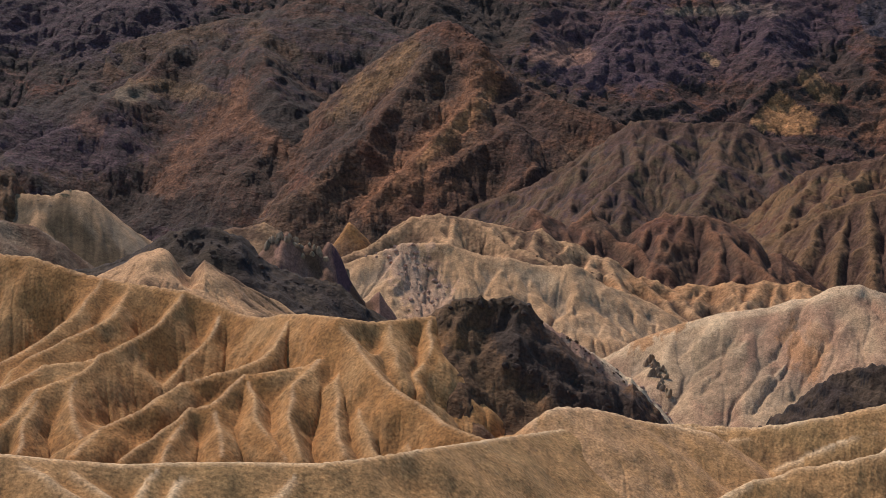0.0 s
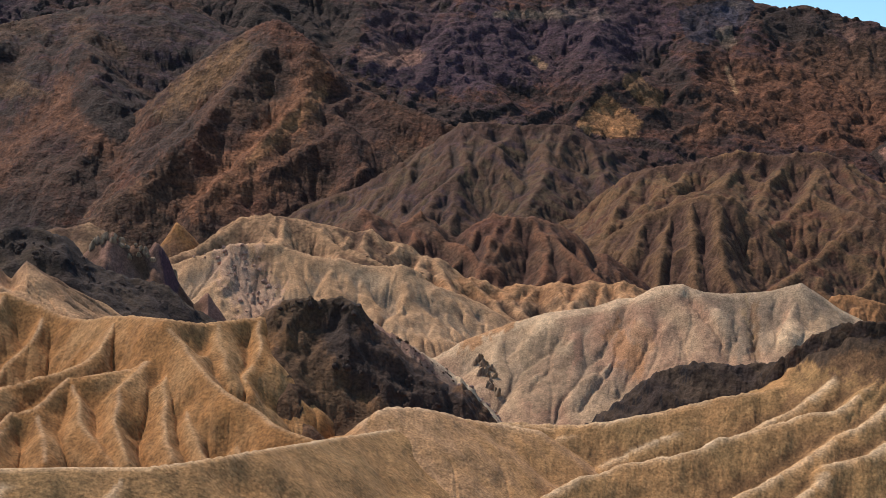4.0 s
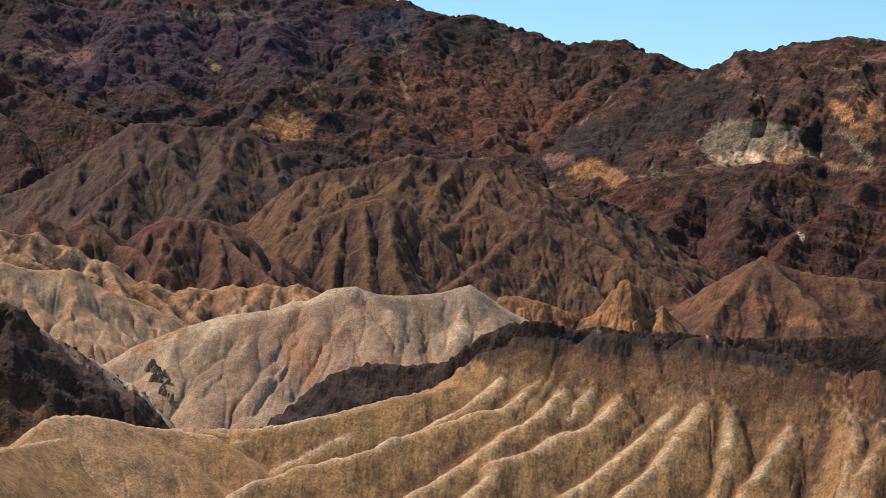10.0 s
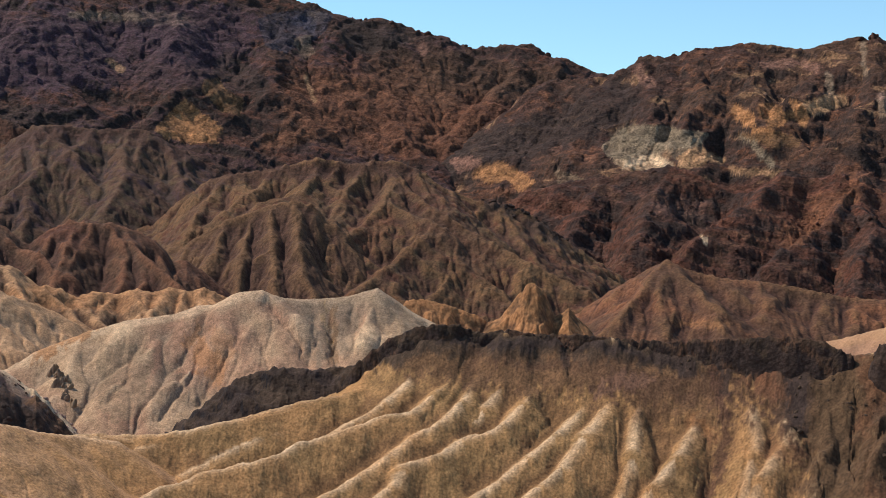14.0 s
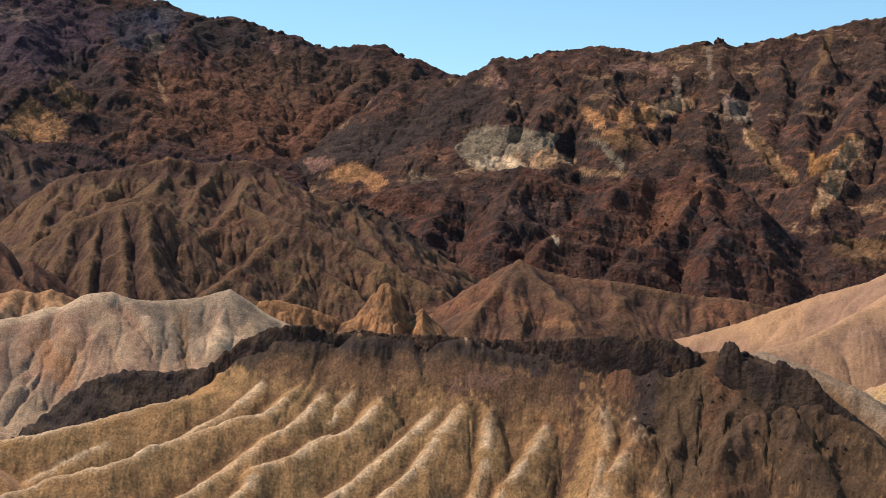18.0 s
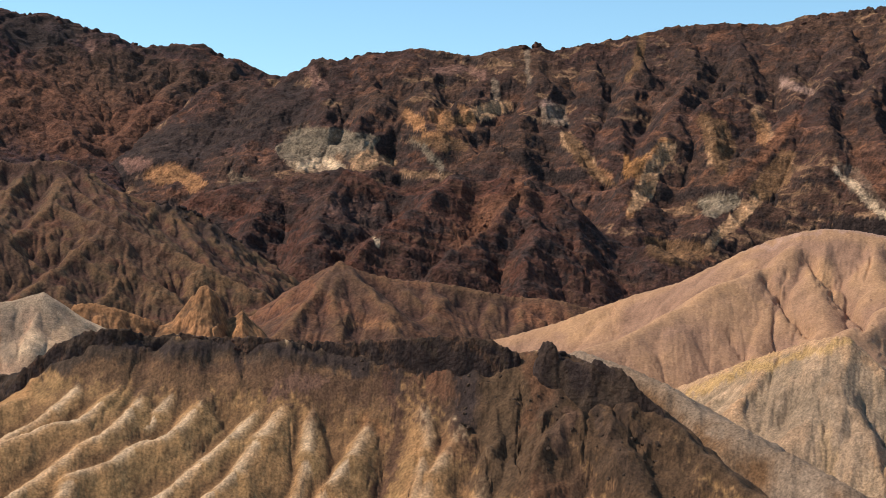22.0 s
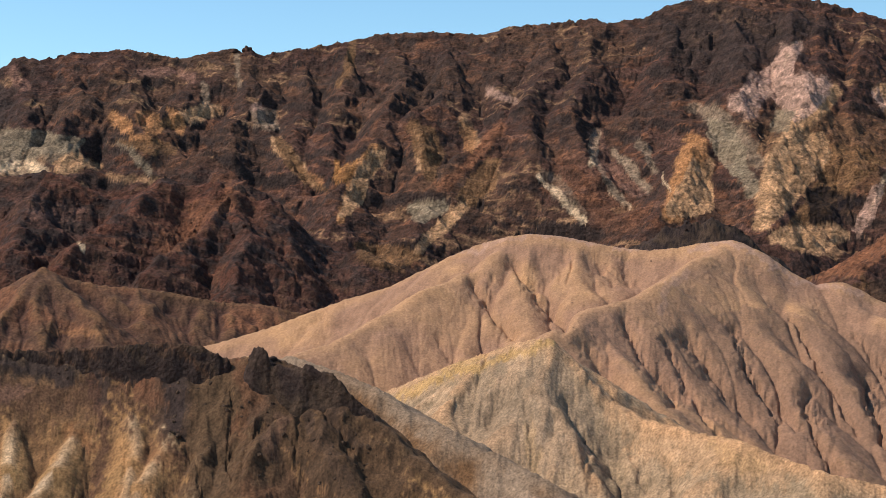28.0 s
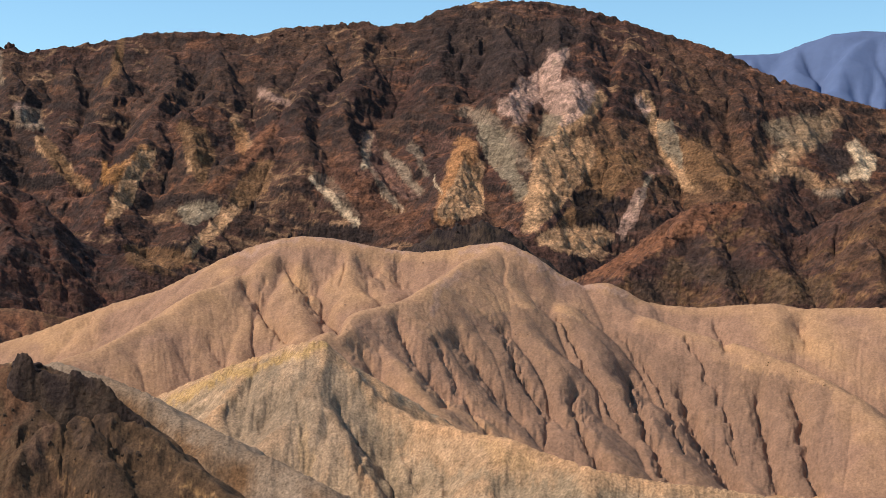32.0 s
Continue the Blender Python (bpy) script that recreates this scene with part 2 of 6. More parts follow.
    keep = (z > ground_z(x, y) - 7).reshape(X.shape)
    quad = keep[:-1, :-1] | keep[1:, :-1] | keep[:-1, 1:] | keep[1:, 1:]
    idx = np.arange(x.size).reshape(X.shape)
    f = np.stack([idx[:-1, :-1], idx[:-1, 1:], idx[1:, 1:], idx[1:, :-1]], -1)[quad].reshape(-1, 4)
    used = np.unique(f)
    remap = np.zeros(x.size, np.int64)
    remap[used] = np.arange(used.size)
    f = remap[f]
    me = bpy.data.meshes.new(name)
    me.vertices.add(used.size)
    me.vertices.foreach_set("co", np.stack([x, y, z], -1)[used].astype(np.float32).ravel())
    me.loops.add(f.size)
    me.loops.foreach_set("vertex_index", f.ravel().astype(np.int32))
    me.polygons.add(len(f))
    me.polygons.foreach_set("loop_start", np.arange(0, f.size, 4, dtype=np.int32))
    me.polygons.foreach_set("use_smooth", np.ones(len(f), bool))
    me.update(calc_edges=True)
    at = me.color_attributes.new("rock", "FLOAT_COLOR", "POINT")
    at.data.foreach_set("color", np.concatenate([rgb, np.ones((x.size, 1))], 1)[used].astype(np.float32).ravel())
    me.flip_normals() if me.polygons[0].normal.z < 0 else None
    me.materials.append(material)
    ob = new(name, me)
    LAND[name] = (X, Y, z.reshape(X.shape), np.linspace(lo, hi, na), rs)
    if parent:
        ob.parent = parent
        return tagged(ob, label)
    return tagged(ob, label, category, group, kind)


LAND = {}


def notches(az0, az1, count, seed):
    """Upright clefts in a cliff between two bearings."""
    rng = random.Random(seed)
    out = []
    for n in range(count):
        az = az0 + (az1 - az0) * (n + rng.random()) / count
        out.append(([(az, -1.0), (az + rng.uniform(-0.3, 0.3), -7.0)], rng.uniform(0.05, 0.25), rng.uniform(0.2, 0.9) ** 1.5))
    return out



def blend(base, c, m):
    m = np.clip(m, 0, 1)[:, None]
    return base * (1 - m) + np.asarray(c) * m


def near_line(a, e, pts):
    """Angular distance to a line of (bearing, height) points."""
    best = np.full(a.shape, 1e9)
    for (pa, pe), (qa, qe) in zip(pts, pts[1:]):
        u, v = qa - pa, qe - pe
        t = np.clip(((a - pa) * u + (e - pe) * v) / (u * u + v * v + 1e-9), 0, 1)
        best = np.minimum(best, (a - pa - t * u) ** 2 + (e - pe - t * v) ** 2)
    return np.sqrt(best)


def painter(base, second, mix=0.5, size=14.0, patches=(), strokes=(), back=None, crestc=None, hollow=None, ragged=1.0, grit=0.8, beds=(), steepc=None, steep_at=1.1, areas=()):
    """Colours of the beds: two main ones in cloudy beds, ridge crusts and hollows with light and shade painted in,
    steep rock, then outcrops and other patches.
    """
    def paint(az, el, x, y, z, slope, low, seed, dist):
        n = len(az)
        rgb = np.tile(col(base), (n, 1))
        f = fbm(x / size + z / size * 0.7, y / size - z / size * 0.5, 5, seed + 3, 0.6)
        rgb = blend(rgb, col(second), mix + 1.6 * f)
        if beds:
            g = fbm(x / size * 1.7 + z / size * 2.0, y / size * 1.7 + z / size, 4, seed + 23, 0.6)
            for n, (c, at, wide) in enumerate(beds):
                q = fbm(x / size * 2.3 + z / size * (1.5 + n), y / size * 2.3 - z / size * (1 + n), 5, seed + 31 + n * 3, 0.65)
                rgb = blend(rgb, col(c), np.clip((wide - np.abs(g * 1.5 + q * 0.5 - at)) * 6, 0, 1) * 0.85)
        # crests: pale crust, with the sunlight on ridge lines painted into it
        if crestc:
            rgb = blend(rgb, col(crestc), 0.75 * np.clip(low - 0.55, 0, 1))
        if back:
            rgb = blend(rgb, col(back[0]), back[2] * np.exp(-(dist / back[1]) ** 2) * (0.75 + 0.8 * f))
        # hollows: browner beds, with gully shade painted into the colour
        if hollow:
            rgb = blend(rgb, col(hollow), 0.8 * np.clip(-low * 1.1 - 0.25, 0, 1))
        if steepc:
            rgb = blend(rgb, col(steepc), (slope - steep_at) * 3 + 0.5 * f)
        j = ragged
        wa = az + j * (0.5 * fbm(az * 1.1, el * 1.1, 4, seed + 5, 0.6) + 0.12 * fbm(az * 7, el * 7, 3, seed + 8))
        we = el + j * (0.35 * fbm(az * 1.1, el * 1.1, 4, seed + 11, 0.6) + 0.12 * fbm(az * 7, el * 7, 3, seed + 13))
        fine = fbm(az * 5, el * 6, 4, seed + 19, 0.6) if strokes or patches or areas else 0
        for pa, pe, ra, re, turn, c, strength in patches:
            ct, st = math.cos(radians(turn)), math.sin(radians(turn))
            u, v = (wa - pa) * ct + (we - pe) * st, -(wa - pa) * st + (we - pe) * ct
            d = np.sqrt((u / ra) ** 2 + (v / re) ** 2)
            rgb = blend(rgb, col(c), strength * np.clip((1.2 - d + 0.5 * fine) * 4.0, 0, 1))
        for pts, wide, c, strength in strokes:
            d = near_line(wa, we, pts)
            rgb = blend(rgb, col(c), strength * np.clip((1.1 - d / wide + grit * fine) * 2.5, 0, 1))
        if areas:
            wa = az + j * (0.22 * fbm(az * 2.2, el * 2.2, 4, seed + 25, 0.6) + 0.1 * fbm(az * 11, el * 11, 3, seed + 27))
            we = el + j * (0.16 * fbm(az * 2.2, el * 2.2, 4, seed + 28, 0.6) + 0.1 * fbm(az * 11, el * 11, 3, seed + 29))
        for ring, c, strength in areas:
            inside = np.zeros(len(az), bool)
            for (pa, pe), (qa, qe) in zip(ring, ring[1:] + ring[:1]):
                inside ^= ((pe > we) != (qe > we)) & (wa < (qa - pa) * (we - pe) / (qe - pe + 1e-9) + pa)
            rgb = blend(rgb, col(c), strength * inside * np.clip(1.0 + 0.7 * fine, 0.3, 1))
        return np.clip(rgb, 0.012, 0.85)
    return paint


# ---- materials ----
def earth(name, grain=0.35, bump=0.25, rough=0.95, contrast=0.4, strata=0.0, dip=25.0, wave=0.7, tall=1.0):
    """Weathered ground that takes the mesh's bed colours and painted light, with grain and small relief of its own.
    grain: metres.
    """
    m = bpy.data.materials.new(name)
    m.use_nodes = True
    nt = m.node_tree
    nd, lk = nt.nodes, nt.links.new
    bsdf = nd["Principled BSDF"]
    bsdf.inputs["Roughness"].default_value = rough
    bsdf.inputs["Specular IOR Level"].default_value = 0.15
    at = nd.new("ShaderNodeVertexColor")
    at.layer_name = "rock"
    geo = nd.new("ShaderNodeTexCoord")
    n1, n2, n3 = (nd.new("ShaderNodeTexNoise") for _ in range(3))
    for n, sc, det in ((n1, 0.8 / grain, 5), (n2, 0.16 / grain, 5), (n3, 0.45 / grain, 5)):
        n.inputs["Scale"].default_value, n.inputs["Detail"].default_value, n.inputs["Roughness"].default_value = sc, det, 0.62
        lk(geo.outputs["Object"], n.inputs["Vector"])
    if tall != 1.0:
        run = nd.new("ShaderNodeMapping")
        run.inputs["Scale"].default_value = (1.0, 1.0, 1.0 / tall)
        lk(geo.outputs["Object"], run.inputs["Vector"])
        lk(run.outputs[0], n1.inputs["Vector"]), lk(run.outputs[0], n3.inputs["Vector"])
    r1 = nd.new("ShaderNodeMapRange")
    r1.inputs["From Min"].default_value, r1.inputs["From Max"].default_value = 0.3, 0.7
    r1.inputs["To Min"].default_value, r1.inputs["To Max"].default_value = 1 - contrast, 1 + contrast
    lk(n1.outputs["Fac"], r1.inputs["Value"])
    r2 = nd.new("ShaderNodeMapRange")
    r2.inputs["From Min"].default_value, r2.inputs["From Max"].default_value = 0.3, 0.7
    r2.inputs["To Min"].default_value, r2.inputs["To Max"].default_value = 1 - 0.6 * contrast, 1 + 0.6 * contrast
    lk(n2.outputs["Fac"], r2.inputs["Value"])
    mul = nd.new("ShaderNodeMath")
    mul.operation = "MULTIPLY"
    lk(r1.outputs[0], mul.inputs[0]), lk(r2.outputs[0], mul.inputs[1])
    mix = nd.new("ShaderNodeVectorMath")
    mix.operation = "SCALE"
    lk(at.outputs["Color"], mix.inputs[0]), lk(mul.outputs[0], mix.inputs["Scale"])
    lk(mix.outputs[0], bsdf.inputs["Base Color"])
    bp = nd.new("ShaderNodeBump")
    bp.inputs["Strength"].default_value, bp.inputs["Distance"].default_value = bump, grain * 1.5
    both = nd.new("ShaderNodeMath")
    both.operation = "MULTIPLY_ADD"
    both.inputs[1].default_value = wave
    lk(n2.outputs["Fac"], both.inputs[0]), lk(n3.outputs["Fac"], both.inputs[2])
    lk(both.outputs[0], bp.inputs["Height"])
    if strata:
        mp = nd.new("ShaderNodeMapping")
        mp.inputs["Rotation"].default_value = (radians(12), radians(dip), 0)
        mp.inputs["Scale"].default_value = (0.4, 0.4, 1.0)
        n4 = nd.new("ShaderNodeTexNoise")
        n4.inputs["Scale"].default_value, n4.inputs["Detail"].default_value, n4.inputs["Roughness"].default_value = 0.3 / grain, 7, 0.7
        lk(geo.outputs["Object"], mp.inputs["Vector"])
        lk(mp.outputs[0], n4.inputs["Vector"])
        add = nd.new("ShaderNodeMath")
        add.operation = "MULTIPLY_ADD"
        add.inputs[1].default_value = 1.0
        lk(n4.outputs["Fac"], add.inputs[0]), lk(both.outputs[0], add.inputs[2])
        lk(add.outputs[0], bp.inputs["Height"])
        r4 = nd.new("ShaderNodeMapRange")
        r4.inputs["From Min"].default_value, r4.inputs["From Max"].default_value = 0.35, 0.65
        r4.inputs["To Min"].default_value, r4.inputs["To Max"].default_value = 1 - strata, 1 + strata
        lk(n4.outputs["Fac"], r4.inputs["Value"])
        mul2 = nd.new("ShaderNodeMath")
        mul2.operation = "MULTIPLY"
        lk(mul.outputs[0], mul2.inputs[0]), lk(r4.outputs[0], mul2.inputs[1])
        lk(mul2.outputs[0], mix.inputs["Scale"])
    lk(bp.outputs[0], bsdf.inputs["Normal"])
    return m


MUD = earth("dry_mudstone", 0.36, 0.42, 0.95, 0.48, wave=1.0, tall=2.2)
SMOOTH = earth("smooth_claystone", 0.55, 0.42, 0.95, 0.26, wave=1.0)
MUD_FAR = earth("far_mudstone", 0.9, 0.65, 0.95, 0.48, wave=1.2, tall=2.0)
HAZE = earth("haze_painted_range", 40.0, 0.1, 0.95, 0.06)
LAVA = earth("dark_basalt", 0.5, 0.8, 0.95, 0.5, wave=1.5)
ROCK = earth("mountain_rock", 1.8, 1.0, 0.95, 0.62, 0.4, 38, wave=1.8)


# ---- loose and standing rocks ----
def rock_mesh(n, tone, material):
    """A blocky weathered boulder about one metre across."""
    bm = bmesh.new()
    bmesh.ops.create_icosphere(bm, subdivisions=2, radius=0.5)
    rng = random.Random(n)
    cuts = [(Vector((rng.uniform(-1, 1), rng.uniform(-1, 1), rng.uniform(-0.6, 1))).normalized(), rng.uniform(0.26, 0.42)) for _ in range(7)]
    for v in bm.verts:
        v.co *= 1 + 0.25 * noise.noise(v.co * 2.5 + Vector((n * 3.1, 0, 0)))
        for d, lim in cuts:
            over = v.co.dot(d) - lim
            if over > 0:
                v.co -= d * over * 0.85
        v.co.z *= 0.85
    me = bpy.data.meshes.new("rock")
    bm.to_mesh(me)
    bm.free()
    at = me.color_attributes.new("rock", "FLOAT_COLOR", "POINT")
    c = col(tone)
    at.data.foreach_set("color", np.tile([*c, 1.0], len(me.vertices)).astype(np.float32))
    me.materials.append(material)
    return me


ROCKS = {}


def rocks_along(parent, ground, pts, count, small, large, spread, seed, tone="dark", material=None, sink=0.12, tall=1.0):
    """Boulders half sunk along a line of bearings and heights on a hill, as its parts."""
    if tone not in ROCKS:
        ROCKS[tone] = [rock_mesh(n, tone, material or LAVA) for n in range(7)]
    rng = random.Random(seed)
    X, Y, Z, azs, rs = LAND[ground]
    for _ in range(count):
        n = rng.randrange(len(pts) - 1)
        t = rng.random()
        az = pts[n][0] + (pts[n + 1][0] - pts[n][0]) * t + rng.gauss(0, spread)
        el = pts[n][1] + (pts[n + 1][1] - pts[n][1]) * t + rng.gauss(0, spread)
        i = int(np.clip(np.searchsorted(azs, az), 0, len(azs) - 1))
        e = np.degrees(np.arctan2(Z[i] - EYE, rs))
        hit = np.nonzero(e >= el)[0]
        j = int(hit[0]) if len(hit) else int(np.argmax(e))
        ob = new("rock", ROCKS[tone][rng.randrange(7)])
        size = small + (large - small) * rng.random() ** 2
        ob.parent = parent
        ob.location = (X[i, j], Y[i, j], Z[i, j] + size * sink)
        ob.rotation_euler = (rng.uniform(-0.4, 0.4), rng.uniform(-0.4, 0.4), rng.uniform(0, 6.28))
        ob.scale = (size * rng.uniform(0.8, 1.4), size * rng.uniform(0.7, 1.1), size * tall * rng.uniform(0.7, 1.2))

# ---- the ground between the hills, out to the horizon ----
def build_ground():
    az = np.radians(np.linspace(0, 360, 241))
    rs = np.concatenate([np.linspace(0.2, 10, 8), np.geomspace(12, 4800, 120)])
    A, R = np.meshgrid(az, rs, indexing="ij")
    x, y = (R * np.sin(A)).ravel(), (R * np.cos(A)).ravel()
    z = ground_z(x, y) + 1.2 * fbm(x / 40, y / 40, 4, 5) * np.clip((R.ravel() - 60) / 60, 0, 1)
    idx = np.arange(x.size).reshape(R.shape)
    f = np.stack([idx[:-1, :-1], idx[:-1, 1:], idx[1:, 1:], idx[1:, :-1]], -1).reshape(-1, 4)
    me = bpy.data.meshes.new("ground")
    me.from_pydata(np.stack([x, y, z], -1).tolist(), [], f.tolist())
    me.flip_normals() if me.polygons[-1].normal.z < 0 else None
    rgb = np.tile(col("sand"), (x.size, 1)) * (0.85 + 0.3 * fbm(x / 25, y / 25, 4, 8))[:, None]
    at = me.color_attributes.new("rock", "FLOAT_COLOR", "POINT")
    at.data.foreach_set("color", np.concatenate([rgb, np.ones((x.size, 1))], 1).astype(np.float32).ravel())
    me.materials.append(MUD)
    tagged(new("ground", me), "sandy gravel wash between eroded badland hills", "ground", kind="structure")


build_ground()

# ---- foreground: golden badlands ----
golden_hill = land("golden_hill", "golden brown badland hill with branching mudstone spurs", "hill",
     [(-17.99, -0.43), (-16.42, -0.64), (-15.23, -0.75), (-13.41, -1.38), (-11.97, -1.70), (-9.69, -2.03), (-8.64, -2.46), (-7.58, -2.95), (-6.73, -3.06), (-6.09, -2.92), (-5.13, -2.92), (-3.95, -3.05), (-2.67, -3.23), (-0.94, -3.05), (0.03, -2.97)],
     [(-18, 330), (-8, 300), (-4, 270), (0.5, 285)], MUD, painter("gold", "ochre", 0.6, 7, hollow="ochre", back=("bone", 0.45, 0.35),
         strokes=[([(-16.42, -1.26), (-13.41, -1.90), (-10.31, -2.66)], 0.5, "ochre", 0.4), ([(-0.94, -5.80), (-0.51, -4.94), (-0.19, -4.08)], 0.3, "ochre", 0.8), ([(-7.37, -7.45), (-6.30, -7.89)], 0.35, "ochre", 0.7)]),
     spurs=[([(-12.79, -1.53), (-13.81, -2.94), (-15.23, -3.96), (-17.22, -4.95)], {"k": 0.55, "side": 0.75}), ([(-8.21, -2.67), (-8.85, -3.84), (-9.68, -4.67), (-10.52, -5.51)], {"k": 0.58, "side": 0.75}),
            [(-5.13, -2.96), (-4.17, -3.84), (-4.25, -4.59), (-3.52, -5.17), (-3.07, -5.47), (-2.47, -6.35), (-1.89, -6.95), (-1.43, -7.67), (-1.15, -8.35)],
            ([(-4.25, -4.59), (-6.03, -5.01), (-7.35, -5.15), (-7.92, -5.58), (-8.72, -6.29), (-9.66, -6.42), (-11.95, -8.25)], {"r": 240}),
            [(-5.58, -3.00), (-6.45, -4.28), (-7.35, -4.85), (-8.51, -5.13), (-9.81, -5.47), (-11.10, -6.25), (-13.02, -7.08), (-13.80, -7.99)],
            [(-9.69, -2.09), (-10.37, -2.93), (-11.81, -3.93), (-12.96, -4.36), (-13.51, -5.05), (-15.05, -5.60), (-16.43, -6.83)],
            ([(-12.96, -4.36), (-14.77, -4.74), (-16.43, -5.57), (-18.00, -6.15)], {"r": 235}),
            ([(-8.72, -6.29), (-8.51, -7.33), (-8.36, -8.19)], {"r": 210}), ([(-9.66, -6.42), (-10.31, -7.60), (-10.52, -8.43)], {"r": 208}),
            ([(-7.35, -5.15), (-7.15, -5.97), (-7.05, -6.91), (-6.17, -8.37)], {"r": 222}),
            ([(-4.81, -4.50), (-5.58, -5.61), (-5.88, -6.92), (-5.45, -8.23)], {"r": 238}),
            ([(-3.95, -4.72), (-4.10, -5.47), (-3.95, -7.09), (-3.65, -8.25)], {"r": 235}), ([(-3.07, -5.47), (-3.09, -6.86), (-2.66, -8.34)], {"r": 228}),
            [(-4.17, -3.09), (-2.77, -5.03), (-1.28, -6.22), (0.01, -7.10), (1.87, -7.70)],
            [(-0.30, -3.01), (-0.51, -4.30), (-1.05, -5.26), (-0.83, -5.80)], [(-2.02, -3.18), (-2.13, -4.08), (-1.80, -4.94)],
            [(-11.77, -1.74), (-12.38, -2.96), (-14.02, -3.78), (-15.23, -4.38)],
            ([(-13.51, -5.05), (-13.82, -6.27), (-13.61, -7.72)], {"r": 232}), ([(-15.05, -5.60), (-15.63, -6.63), (-15.83, -7.85)], {"r": 222})],
     k=0.42, side=0.9, steep=1.0, soft=0.5, near=135, rows=260, cell=9, seed=3, step=0.032, water=0.3, smooth=0.45, uneven=0.26, wide=1.4)

front_ridge = land("front_ridge", "low tan mudstone ridge with a painted sunlit edge", "ridge",
     [(-18.00, -7.67), (-16.43, -7.89), (-14.42, -8.17), (-11.97, -8.43), (-9.68, -8.41), (-7.58, -8.45), (-4.81, -8.54), (-3.09, -8.38), (-0.66, -8.01), (2.96, -7.48), (4.66, -7.23), (5.90, -7.07), (7.51, -7.00), (9.62, -7.09), (11.00, -7.22), (11.83, -7.74)],
     # bone along the ridge lines is crust plus painted sunlight
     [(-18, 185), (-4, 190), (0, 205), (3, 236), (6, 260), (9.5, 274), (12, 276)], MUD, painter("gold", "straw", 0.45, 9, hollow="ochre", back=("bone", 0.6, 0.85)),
     spurs=[[(-16.43, -7.95), (-15.23, -8.59), (-13.82, -9.60)], [(-4.81, -8.58), (-5.66, -8.94), (-6.51, -9.81)], [(-10.31, -8.44), (-11.14, -9.04), (-11.56, -9.68)], [(-14.42, -8.21), (-13.61, -8.96), (-12.38, -9.82)], ([(-0.66, -8.05), (-1.80, -8.45), (-3.95, -9.17), (-4.81, -9.84)], {"k": 0.3}),
            ([(7.43, -7.89), (4.66, -8.14), (2.51, -8.59), (0.36, -9.10), (-1.80, -9.90)], {"k": 0.3, "side": 0.9}),
            ([(-0.07, -8.13), (-2.01, -8.45), (-4.16, -9.00), (-5.66, -9.28), (-6.30, -9.85)], {"k": 0.3, "side": 0.9}),
            ([(-7.15, -8.54), (-8.63, -8.81), (-9.68, -9.07), (-10.31, -9.76)], {"k": 0.3, "side": 0.9})],
     k=0.4, side=0.7, steep=0.7, soft=0.5, near=110, rows=190, cell=8, seed=5, step=0.035, fade=3.0, water=0.08, smooth=0.8, uneven=0.15)
tan_mound = land("tan_mound", "small tan mudstone mound with a pale top", "mound",
     [(2.45, -7.86), (2.77, -7.48), (3.40, -6.92), (4.04, -6.53), (4.46, -6.41), (5.53, -6.44), (6.60, -6.64), (7.24, -6.85), (8.54, -7.03), (10.26, -7.29)],
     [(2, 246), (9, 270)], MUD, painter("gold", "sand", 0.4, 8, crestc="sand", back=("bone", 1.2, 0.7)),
     spurs=[[(4.46, -6.45), (4.04, -7.04), (3.40, -7.56)], [(5.96, -6.55), (6.17, -7.06)]],
     k=0.5, side=0.6, steep=0.6, soft=0.8, near=212, rows=60, cell=7, seed=6, step=0.035, ends=0.4, water=0.2)
rocks_along(tan_mound, "tan_mound", [(3.61, -6.93), (5.53, -6.52), (7.24, -6.90)], 14, 0.12, 0.35, 0.2, 50, "sand", MUD, -0.1)

